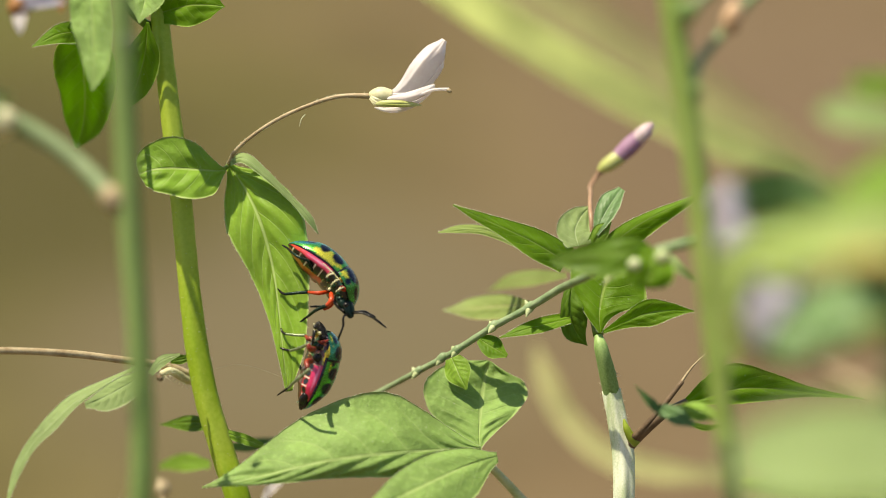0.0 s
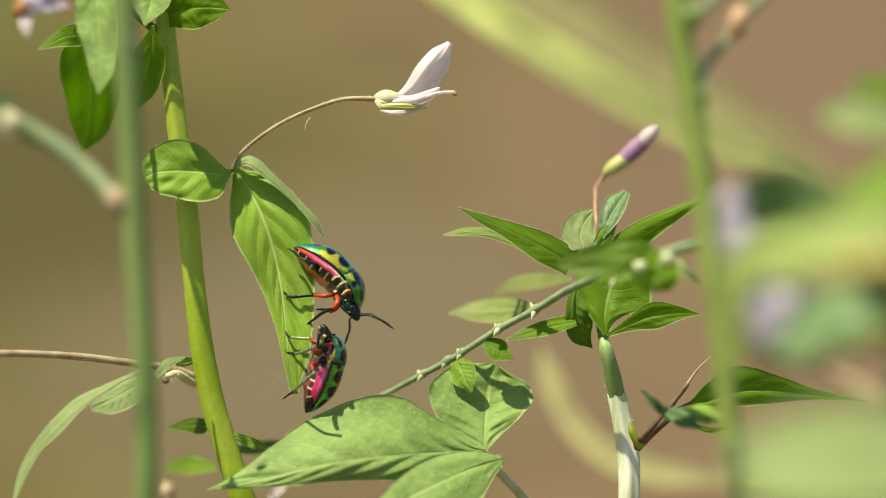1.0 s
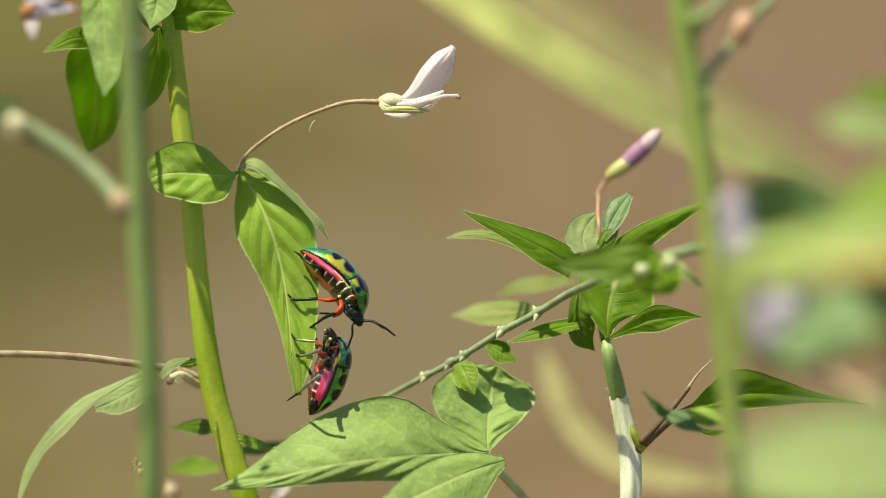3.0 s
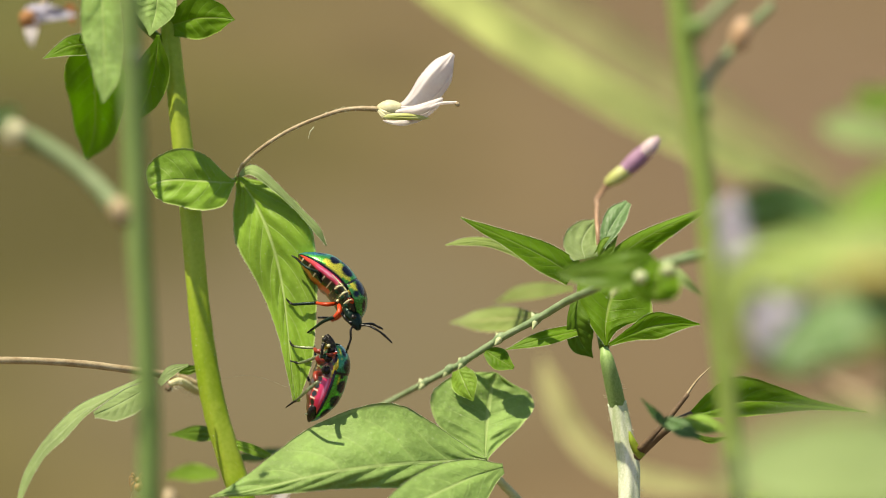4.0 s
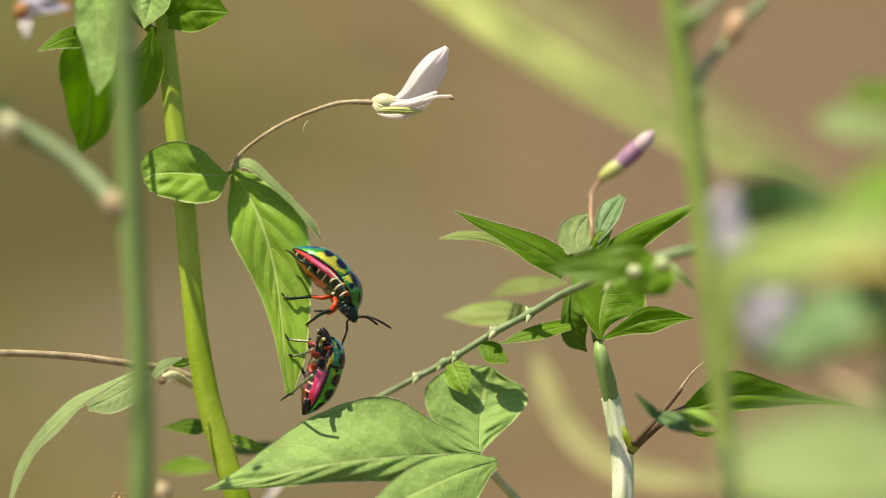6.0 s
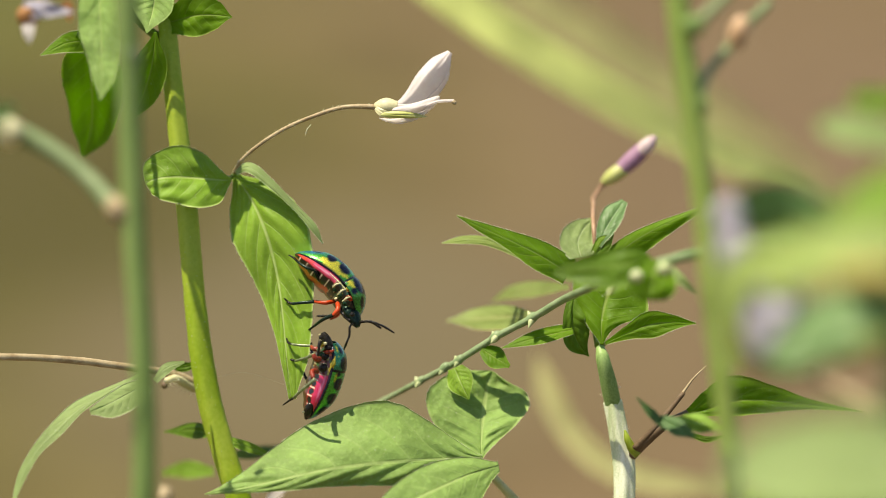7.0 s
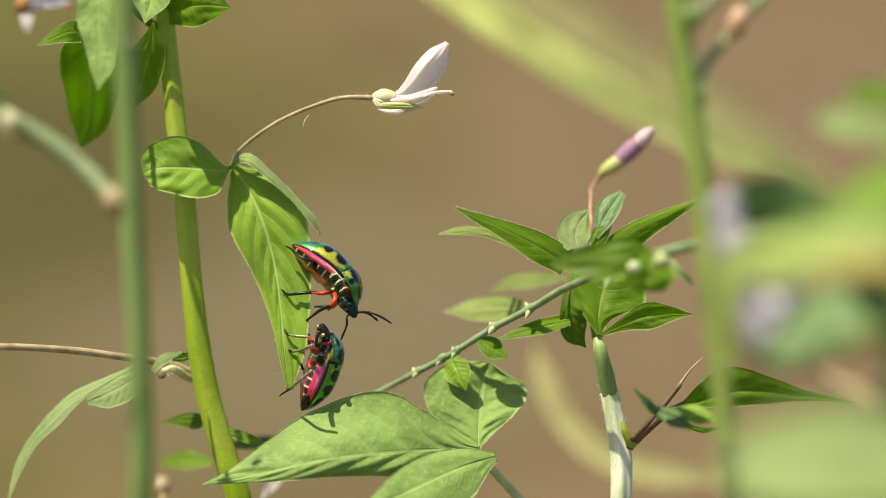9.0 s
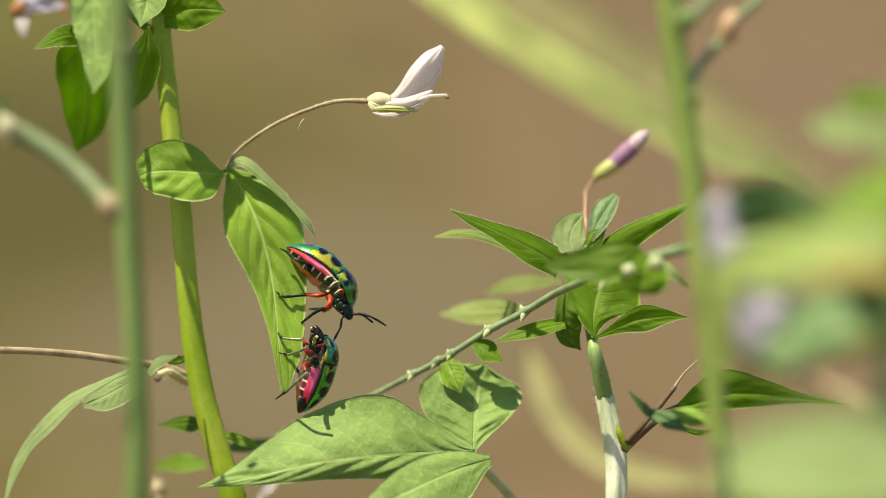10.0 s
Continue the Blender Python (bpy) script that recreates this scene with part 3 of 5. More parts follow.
    # unseen leaf above the view, added to shade the upper stem
    lamina(p, [V(-35.81, 9.81, 459.20), V(-38.47, 8.93, 457.74), V(-41.25, 8.09, 456.85), V(-43.72, 7.25, 456.39)], (0.21, 3.10, 2.80, 0.07), (0.21, 3.10, 2.80, 0.07), lean=(0.3, -0.3), material=LEAF, seed=20)
    lamina(p, [V(-36.76, 3.83, 457.15), V(-37.10, 2.46, 454.52), V(-37.68, 0.75, 451.81)], (2.29, 2.43, 0.07), (2.86, 2.57, 0.07), lean=(0.2, -0.2), material=LEAF_DOWNY, seed=15)
    lamina(p, [V(-36.05, 10.23, 451.78), V(-32.53, 8.45, 452.92), V(-29.29, 7.47, 453.14), V(-27.53, 6.92, 453.00)], (1.29, 2.86, 1.71, 0.07), (1.57, 2.71, 1.71, 0.07), lean=(0.15, -0.1), quilt=0.03, material=LEAF_MID, across=12, seed=16)
    # withered flower at the top
    part("flower_stalk", tube([V(-36.46, 15.17, 459.25), V(-43.14, 8.66, 457.92), V(-48.46, -11.94, 457.98), V(-48.63, -19.30, 457.38)], [0.4, 0.35, 0.35, 0.3], STALK, 8), p)
    w = part("flower", bulb(V(-49.76, -20.22, 457.84), V(-47.94, -20.69, 455.95), [0.5, 1.2, 1.3, 0.8, 0.3], WITHERED), p, "withered brown and white flower")
    leaf(w, V(-48.46, -20.38, 457.21), V(-48.68, -21.75, 455.85), V(-48.49, -22.19, 454.09), 0.79, 0.71, thick=0.4, material=PETAL, seed=17, name="petal")
    leaf(w, V(-49.76, -20.25, 457.72), V(-47.32, -21.28, 457.74), V(-43.36, -21.31, 457.61), 1.29, 0.86, wave=1.5, thick=0.4, material=PETAL_LILAC, seed=18, name="petal")
    leaf(w, V(-44.86, -17.98, 458.57), V(-44.53, -18.23, 457.55), V(-44.33, -18.58, 456.15), 0.64, 0.64, thick=0.4, material=WITHERED, seed=19, name="petal")
    # lower left: tan shoot and folded leaf
    shoot = [V(-32.36, 2.36, 405.78), V(-35.12, 1.18, 407.28), V(-39.46, -1.52, 408.84), V(-47.13, -5.12, 410.94), V(-54.94, -8.87, 412.41), V(-62.54, -12.78, 413.27)]
    part("pod", tube(shoot, [0.55, 0.55, 0.5, 0.48, 0.45, 0.4], STALK, 10, 10, 0, 0.1), p, "long thin tan seed pod")
    stub = [V(-31.54, 2.64, 404.86), V(-33.41, 1.82, 405.72), V(-35.01, 0.10, 407.07), V(-35.91, -0.94, 407.01)]
    part("petiole", tube(stub, [0.8, 0.65, 0.5, 0.4], CALYX, 10, 8, 0, 0.1), p)
    part("hairs", stem_hairs(stub, [0.8, 0.7, 0.6], 120, 0.7, 21), p, "", "stuff")
    part("bud", ball(V(-36.80, 4.68, 404.77), 0.5, DRY), p)
    lamina(p, [V(-38.63, -6.52, 409.44), V(-42.39, -8.47, 407.82), V(-45.69, -10.43, 406.15), V(-48.26, -12.48, 404.10), V(-50.54, -14.06, 401.91), V(-52.18, -15.77, 399.20), V(-53.32, -17.72, 395.51)], (0.14, 0.29, 0.57, 0.86, 0.64, 0.57, 0.14), (0.21, 0.57, 1.14, 1.14, 0.79, 0.64, 0.14), lean=(0.5, -1.0), material=LEAF_PALE, fringe=3, down=300, seed=21, label="long folded leaf with silvery hairs")
    lamina(p, [V(-37.58, -7.20, 408.76), V(-39.93, -9.01, 407.69), V(-42.19, -10.77, 406.85), V(-44.15, -11.94, 406.26)], (1.29, 2.00, 1.71, 0.36), (0.71, 1.29, 1.00, 0.43), lean=(0.6, -0.6), material=LEAF_PALE, fringe=3, seed=22)
    lamina(p, [V(-36.65, -6.69, 408.75), V(-35.35, -5.33, 410.04), V(-33.23, -3.69, 410.45)], (0.36, 0.64, 0.14), (0.43, 0.71, 0.21), lean=(-0.8, 0.6), material=LEAF_PALE, seed=23)
    lamina(p, [V(-34.81, -0.07, 408.40), V(-33.54, 0.27, 408.53), V(-32.21, 0.06, 408.97)], (0.36, 0.64, 0.29), (0.29, 0.57, 0.29), material=LEAF_DEEP, seed=24)
    part("bud", ball(V(-39.84, 26.75, 381.70), 1.45, STALK), p, "pinkish seed head")
    part("flower_stalk", tube([V(-39.84, 26.64, 381.23), V(-37.62, 17.97, 379.55), V(-26.66, -0.46, 388.30)], [0.3, 0.3, 0.4], STALK, 8), p)
    # leaves behind the stem
    lamina(p, [V(-29.46, -0.60, 400.09), V(-32.88, 2.33, 399.45), V(-37.10, 5.12, 398.23)], (0.57, 1.14, 0.07), (0.57, 0.93, 0.07), lean=(0.3, -0.3), material=LEAF_DEEP, seed=25)
    lamina(p, [V(-28.27, -2.72, 399.87), V(-25.17, -2.03, 398.51), V(-21.88, -1.87, 397.08)], (0.43, 0.64, 0.21), (0.50, 0.64, 0.21), lean=(-0.5, 0.4), material=LEAF, seed=26)
    lamina(p, [V(-31.28, 12.41, 390.29), V(-35.47, 18.19, 388.64), V(-39.67, 22.78, 386.41)], (0.57, 1.29, 0.29), (0.57, 1.14, 0.29), lean=(0.2, -0.2), material=LEAF, seed=27)
    lamina(p, [V(-28.25, 6.31, 394.73), V(-25.29, 12.09, 393.11), V(-21.30, 16.11, 392.73)], (0.43, 0.93, 0.21), (0.43, 0.79, 0.21), material=LEAF_BLUE, seed=28)
    part("silk_thread", tube([V(-29.71, -0.82, 407.50), V(-25.29, -3.54, 408.99), V(-20.35, -2.96, 407.18)], [0.006, 0.006, 0.006], HAIR, 5), p, "fine silk thread")
    return p


# ======================= three-part leaf below the bugs =======================
def low_leaf():
    base = V(25, 20, 0)
    p = thing("weed_plant", base, "low green weed with one broad three-part leaf", "plant", "weeds")
    part("petiole", tube([V(4.18, -3.35, 397.36), V(6.99, -1.17, 393.71), V(9.59, 0.07, 390.43), V(12.97, 0.99, 385.82), V(20, 10, 300), V(24, 18, 150), base], [0.6, 0.55, 0.6, 0.7, 1.0, 1.4, 1.8], BUD_PALE, 12), p, "pale leaf stalk")
    lamina(p, [V(4.68, -7.98, 399.44), V(1.56, -8.77, 399.55), V(-1.69, -10.16, 399.80), V(-5.89, -11.95, 400.03), V(-10.05, -13.20, 400.01), V(-15.60, -14.16, 399.46), V(-19.76, -14.58, 398.58), V(-24.65, -14.66, 397.43), V(-29.78, -14.39, 396.45)],
           (0.29, 1.57, 2.50, 2.86, 2.57, 2.00, 1.43, 0.64, 0.07), (0.21, 2.14, 4.57, 7.21, 7.43, 6.00, 4.29, 2.00, 0.07), lean=(0.05, (-0.5, -0.5, -0.5, -0.55, -0.6, -0.8, -0.9, -0.9, -0.9)), curl=0.05, quilt=0.20, rows=7.5, wave=0.8, material=LEAF_DOWNY, fringe=5, across=16, down=1500, seed=31, label="broad green leaf with a pale midrib")
    lamina(p, [V(4.54, -8.03, 399.23), V(4.64, -6.09, 400.83), V(4.80, -4.07, 402.72), V(5.12, -1.43, 405.05), V(5.58, 0.51, 407.02), V(5.95, 1.38, 408.05)], (0.21, 3.71, 6.64, 7.43, 4.71, 0.36), (0.21, 1.86, 4.14, 5.71, 4.57, 0.36),
           lean=(0.1, -0.1), curl=-0.06, quilt=0.16, rows=6.0, wave=0.8, material=LEAF_DOWNY, fringe=4, across=15, down=900, seed=32, label="broad green leaf with an upturned rim")
    lamina(p, [V(6.78, -9.66, 398.89), V(3.36, -12.75, 398.90), V(-0.97, -16.54, 398.16), V(-5.35, -19.41, 396.99), V(-10.23, -21.76, 395.81)], (0.71, 3.57, 4.57, 3.71, 0.14), (0.50, 2.00, 3.00, 2.43, 0.14),
           lean=(0.6, -0.8), curl=0.15, quilt=0.04, rows=6.0, wave=0.6, material=LEAF_DOWNY, fringe=3, down=500, across=14, seed=33, label="broad green leaf that droops forward")
    leaf(p, V(-21.56, 11.89, 388.23), V(-22.93, 11.67, 387.35), V(-24.45, 11.16, 385.28), 0.71, 0.71, thick=0.4, material=PETAL, seed=34, name="petal")
    return p


# ======================= star-shaped weed with the violet bud =======================
def bud_plant():
    base = V(60, 25, 0)
    p = thing("weed_plant", base, "green weed with a leaf star, whitish stem and violet bud", "plant", "weeds")
    part("stem", tube([V(19.67, -2.16, 412.46), V(19.93, -2.95, 411.35), V(20.85, -2.83, 407.73), V(21.49, -2.51, 404.86)], [0.50, 0.86, 1.07, 1.07], STEM_SHOOT, 16, 8, 0.06), p, "dark green shoot")
    part("stem", tube([V(21.42, -2.39, 405.35), V(22.14, -3.26, 401.86), V(22.93, -4.30, 397.68), V(23.07, -6.04, 390.70), V(30, 5, 330), V(50, 18, 150), base],
                      [1.14, 1.21, 1.36, 1.29, 1.6, 1.9, 2.2], STEM_PALE, 30, 8, 0.10, 0.04), p, "whitish ribbed stem")
    part("node", tube([V(24.55, -5.38, 399.09), V(23.89, -5.40, 399.85), V(23.22, -5.38, 401.19), V(22.87, -5.00, 402.27)], [0.55, 0.6, 0.45, 0.12], STEM_YELLOW, 10), p, "green swelling where the shoot leaves")
    part("hairs", stem_hairs([V(20.92, -1.87, 407.44), V(22.14, -3.26, 401.86), V(22.93, -4.30, 397.68), V(23.07, -5.73, 391.96)], [1.1, 1.2, 1.3, 1.3], 150, 0.5, 31), p, "", "stuff")
    lamina(p, [V(15.62, 0.58, 421.35), V(11.84, -0.32, 423.94), V(7.52, -1.28, 426.30), V(3.96, -1.88, 428.04), V(1.27, -2.06, 429.39)], (1.57, 1.93, 1.07, 0.57, 0.07), (2.00, 1.86, 1.14, 0.57, 0.07), lean=(0.5, -0.9), material=LEAF_MID, fringe=5, down=300, seed=41, label="pointed green leaf with a hairy rim")
    lamina(p, [V(13.77, 2.55, 421.00), V(8.72, 3.21, 423.66), V(4.75, 3.04, 425.04), V(1.87, 2.57, 425.22), V(-0.65, 1.96, 424.85)], (0.57, 0.71, 0.64, 0.57, 0.07), (0.57, 0.57, 0.50, 0.43, 0.07), lean=(0.4, -0.8), material=LEAF_LIME, fringe=2, seed=42)
    lamina(p, [V(17.20, 1.06, 423.30), V(16.85, 3.01, 424.90), V(17.65, 4.87, 426.16), V(19.04, 6.70, 427.29)], (1.43, 2.36, 1.71, 0.07), (1.57, 2.00, 1.29, 0.07), lean=(-0.2, 0.2), rows=6.0, quilt=0.03, material=LEAF_PALE, fringe=2, seed=43, label="young pale leaf that stands up")
    lamina(p, [V(19.35, 1.41, 424.69), V(20.24, 2.40, 426.59), V(21.53, 3.88, 428.39), V(22.83, 5.37, 429.82)], (0.29, 1.14, 1.50, 0.43), (0.36, 1.07, 1.14, 0.50), lean=(-0.4, 0.5), material=LEAF_TEAL, fringe=2, seed=44, label="young teal leaf with a light rim")
    lamina(p, [V(19.06, 1.13, 423.58), V(20.21, 1.51, 425.11), V(21.37, 2.00, 426.24)], (0.86, 1.14, 0.07), (0.86, 0.93, 0.07), material=LEAF, seed=45)
    lamina(p, [V(20.64, 0.92, 422.75), V(23.43, 0.54, 425.34), V(26.73, -0.42, 427.70), V(30.19, -1.00, 429.51), V(33.89, -1.09, 431.20)], (1.29, 1.14, 0.71, 0.36, 0.07), (0.86, 1.93, 1.57, 0.79, 0.07), lean=(-0.9, -0.15), quilt=0.03, material=LEAF_MID, fringe=4, seed=46, label="pointed green leaf with a light rim")
    leaf(p, V(24.09, -24.21, 429.44), V(18.82, -24.43, 428.55), V(12.46, -22.65, 427.41), 2.60, 2.00, tilt=(0.3, -0.2), material=LEAF_DEEP, seed=47)
    lamina(p, [V(16.16, 10.81, 416.91), V(12.26, 19.44, 414.34), V(8.94, 23.17, 412.74), V(6.21, 25.30, 410.97)], (0.36, 1.00, 0.86, 0.07), (0.36, 1.07, 0.93, 0.07), lean=(0.6, -0.8), material=LEAF_RED, seed=48, label="narrow leaf with a reddish rim")
    lamina(p, [V(19.83, -3.05, 413.01), V(19.76, -2.37, 415.33), V(20.16, -1.20, 417.53), V(20.85, 0.13, 419.55), V(21.56, 1.76, 421.94)], (0.21, 1.86, 4.00, 4.43, 1.71), (0.21, 2.00, 5.29, 5.00, 1.71), lean=(-0.1, 0.1), curl=0.12, quilt=0.06, rows=5.5, material=LEAF_MID, fringe=3, across=13, seed=50, label="broad green leaf that stands up")
    lamina(p, [V(20.22, -3.50, 413.28), V(23.18, -3.63, 414.80), V(25.98, -3.88, 415.90), V(28.78, -4.17, 416.35), V(31.53, -4.40, 416.26)], (0.21, 0.93, 1.71, 0.86, 0.07), (0.21, 0.93, 1.71, 1.00, 0.07), lean=(0.1, -0.1), material=LEAF_MID, fringe=4, seed=51, label="pointed deep green leaf")
    # part of this leaf's shade is put into its darker green
    lamina(p, [V(16.34, -0.19, 418.30), V(16.00, -1.79, 415.99), V(16.75, -1.91, 413.05), V(18.33, -1.03, 410.79)], (1.43, 2.29, 1.71, 0.07), (0.86, 1.14, 1.57, 0.07), lean=(-0.3, 0.0), material=LEAF_DEEP, seed=52, label="leaf in deep shade")
    lamina(p, [V(16.14, -2.12, 414.67), V(12.53, -3.29, 414.11), V(10.03, -3.64, 413.54), V(7.12, -3.86, 412.65)], (0.57, 0.86, 0.64, 0.07), (0.86, 1.00, 0.71, 0.07), lean=(0.5, -0.8), material=LEAF_MID, fringe=2, seed=53)
    part("petiole", tube([V(19.80, -0.24, 411.91), V(19.10, 2.15, 415.28), V(18.52, 3.37, 420.20), V(19.24, 4.07, 423.00)], [0.7, 0.6, 0.5, 0.4], STEM, 10), p)
    # bud
    part("flower_stalk", tube([V(19.12, 2.13, 423.48), V(18.86, 3.40, 426.51), V(19.17, 10.44, 427.86), V(20.53, 19.82, 428.29), V(21.29, 20.04, 429.17)], [0.32, 0.3, 0.28, 0.3, 0.45], STALK_RED, 10), p, "thin reddish stalk")
    b = part("bud", bulb(V(20.83, 19.99, 428.95), V(24.46, 20.59, 431.37), [0.4, 0.85, 1.0, 1.05, 1.0, 0.6], SEPAL), p, "closed violet bud with a pale tip")
    part("petal", bulb(V(22.49, 20.22, 429.90), V(27.63, 21.39, 434.59), [0.6, 1.0, 1.15, 1.2, 1.15, 0.95, 0.5], PETAL_VIOLET), b)
    part("petal_tip", bulb(V(25.48, 20.49, 432.62), V(27.97, 21.13, 435.18), [0.5, 0.95, 1.05, 0.85, 0.3], PETAL_PINK), b, "pinkish white tip")
    # side shoot
    part("branch", tube([V(23.58, -4.13, 398.38), V(25.43, -5.56, 400.88), V(28.20, -5.95, 403.47), V(30.79, -4.68, 404.42)], [0.8, 0.7, 0.55, 0.5], DRY, 10), p, "dark side shoot")
    lamina(p, [V(29.86, -4.76, 404.07), V(33.29, -4.56, 404.90), V(37.03, -2.86, 405.49), V(41.60, -0.91, 405.04), V(47.02, 1.36, 403.81), V(54.80, 4.01, 402.06)], (0.21, 2.29, 3.36, 2.14, 0.79, 0.07), (0.21, 0.86, 1.86, 1.57, 0.64, 0.07), lean=(-0.05, 0.05), quilt=0.05, material=LEAF_MID, seed=54, label="long pointed deep green leaf")
    lamina(p, [V(26.72, -20.40, 407.52), V(24.92, -20.44, 409.38), V(22.98, -20.44, 411.43)], (0.43, 0.57, 0.07), (0.43, 0.50, 0.07), lean=(0.5, -0.5), material=LEAF_BLUE, seed=55)
    lamina(p, [V(25.92, -20.13, 408.57), V(27.94, -21.81, 408.05), V(30.01, -23.04, 407.24)], (0.57, 1.14, 0.21), (0.43, 1.00, 0.21), lean=(-0.4, 0.4), material=LEAF_BLUE, seed=56)
    lamina(p, [V(27.90, -19.18, 408.27), V(30.61, -20.69, 408.40), V(33.20, -21.83, 407.98)], (0.29, 1.07, 0.21), (0.29, 1.29, 0.29), lean=(-0.7, 0.5), material=LEAF, seed=57)
    lamina(p, [V(30.70, -11.05, 403.64), V(32.61, -11.65, 403.31), V(34.93, -12.03, 403.88)], (0.29, 0.36, 0.07), (0.29, 0.43, 0.07), material=LEAF_DEEP, seed=58)
    part("dry_shoot", tube([V(24.14, -5.77, 400.05), V(26.77, -6.03, 403.13), V(30.19, -5.00, 407.27)], [0.5, 0.4, 0.32], DRY, 8), p)
    part("dry_shoot", tube([V(29.98, -5.05, 407.07), V(31.40, -4.57, 409.00), V(33.04, -4.17, 410.59)], [0.2, 0.14, 0.06], STALK, 6), p)
    return p


# ======================= budded twig that crosses the star =======================
def twig():
    base = V(110, -25, 0)
    p = thing("twig_plant", base, "grey-green twig with pale bracts and small round leaves", "plant")
    line = [V(-14.38, 6.37, 399.15), V(-8.82, 7.06, 401.88), V(-3.58, 3.40, 405.85), V(1.15, 0.66, 409.32), V(6.16, -1.44, 413.29), V(10.74, -3.24, 416.38), V(14.46, -6.54, 419.70), V(17.20, -13.44, 423.02), V(19.88, -18.91, 425.91), V(28.62, -27.93, 431.03), V(39.01, -34.23, 434.74), V(100, -40, 420), V(112, -35, 300), base]
    part("stem", tube(line, [0.30, 0.33, 0.37, 0.40, 0.42, 0.45, 0.48, 0.5, 0.55, 0.62, 0.7, 1.0, 1.3, 1.6], TWIG, 12, 10, 0.08, 0.1), p, "thin grey-green twig")
    for i, (a, b) in enumerate([(V(-3.21, 2.78, 406.26), V(-4.01, 2.15, 405.39)), (V(-3.58, 3.11, 405.93), V(-3.95, 3.30, 406.64)), (V(1.73, 0.07, 409.87), V(1.08, -0.53, 409.06)), (V(1.52, 0.52, 409.58), V(1.15, 0.69, 410.28)),
                                (V(-0.14, 0.98, 408.54), V(-0.87, 0.45, 407.65)), (V(6.44, -1.97, 413.66), V(5.71, -2.57, 412.87)), (V(6.31, -1.41, 413.43), V(5.87, -1.23, 414.13)), (V(10.95, -3.21, 416.52), V(10.43, -4.22, 415.41)),
                                (V(10.83, -2.76, 416.25), V(10.32, -2.52, 417.22)), (V(20.41, -20.97, 425.89), V(18.88, -22.38, 424.39))]):
        part("bract", bulb(a, a.lerp(b, 1.0), [0.25, 0.40, 0.36, 0.22, 0.04], BUD_PALE, 8), p)
        if i % 2 == 0:
            part("joint", ball(a, 0.50 + 0.02 * i, TWIG, way=Vector((0.6, 0, 0.6)), long=1.7), p)
    lamina(p, [V(11.50, 4.08, 414.75), V(7.90, 11.29, 412.63), V(3.84, 14.59, 411.42), V(0.00, 15.96, 410.72)], (0.43, 1.62, 1.42, 0.07), (0.50, 1.56, 1.35, 0.07), lean=(0.5, -0.9), material=LEAF_RED, fringe=2, seed=61, label="pale leaf with a reddish rim")
    lamina(p, [V(4.59, -1.30, 411.76), V(5.45, -1.92, 411.34), V(6.58, -2.57, 410.79), V(8.14, -3.26, 410.10)], (0.57, 1.21, 1.36, 0.21), (0.57, 1.14, 1.29, 0.29), lean=(-0.6, 0.6), curl=0.2, material=LEAF_MID, seed=62)
    lamina(p, [V(1.08, -1.41, 409.25), V(1.51, -2.12, 408.49), V(2.08, -3.10, 407.44), V(3.00, -3.82, 405.79)], (1.14, 1.71, 1.57, 0.14), (0.86, 1.50, 1.57, 0.14), lean=(0.3, -0.4), curl=0.15, material=LEAF_VEINED, seed=63)
    leaf(p, V(24.66, -25.21, 429.55), V(23.97, -27.66, 428.01), V(23.71, -28.29, 425.49), 2.86, 2.71, peak=0.6, sharp=0.7, material=LEAF_MID, seed=64, label="small round dark leaf")
    for c, r in ((V(21.93, -29.53, 428.76), 0.8), (V(25.07, -30.30, 429.82), 0.95)):
        part("bud", ball(c, r, BUD_PALE), p, "round pale bud")
    leaf(p, V(26.68, -17.69, 426.64), V(27.51, -19.84, 426.28), V(29.99, -20.36, 424.21), 0.71, 0.71, material=LEAF_PALE, seed=65)
    leaf(p, V(26.90, -13.67, 426.26), V(28.41, -13.44, 427.18), V(30.59, -13.20, 428.11), 0.57, 0.57, material=LEAF_DEEP, seed=66)
    return p


# ======================= weeds nearer than the bugs =======================
def near_stem_one():
    base = V(-60, -95, 0)
    p = thing("weed_plant", base, "slim dull green weed stem with one side branch", "plant", "weeds")
    part("stem", tube([V(-34.80, -38.76, 470.28), V(-34.49, -41.10, 460.90), V(-34.01, -44.02, 449.18), V(-33.35, -47.24, 436.29), V(-32.50, -49.87, 425.73), V(-32.14, -52.21, 416.36), V(-32.26, -54.25, 408.15), V(-44, -55, 300), V(-55, -80, 150), base],
                      [1.33, 1.33, 1.27, 1.33, 1.27, 1.27, 1.27, 1.5, 1.7, 2.0], STEM_GREY, 16, 8, 0.04, 0.05), p, "dull green stem")
    part("branch", tube([V(-52.78, -40.55, 450.69), V(-48.07, -40.21, 447.95), V(-43.78, -40.68, 446.04), V(-39.34, -42.40, 443.28), V(-35.41, -45.27, 440.05), V(-33.83, -46.54, 439.10)], [1.47, 1.35, 1.10, 0.98, 1.09, 0.85], STEM_SILVER, 14, 8, 0, 0.06), p)
    part("node", ball(V(-35.10, -46.24, 440.27), 1.5, STALK, way=Vector((1, 0, -1)), long=1.2), p, "pinkish swollen joint")
    part("node", ball(V(-47.47, -42.28, 447.92), 1.7, CALYX), p)
    part("node", ball(V(-34.19, -42.27, 456.21), 1.3, STEM_SILVER, long=1.6), p)
    leaf(p, V(-46.00, -55.05, 450.42), V(-46.40, -55.68, 452.01), V(-44.09, -55.40, 453.13), 1.17, 1.17, material=LEAF_BLUE, seed=71)
    return p


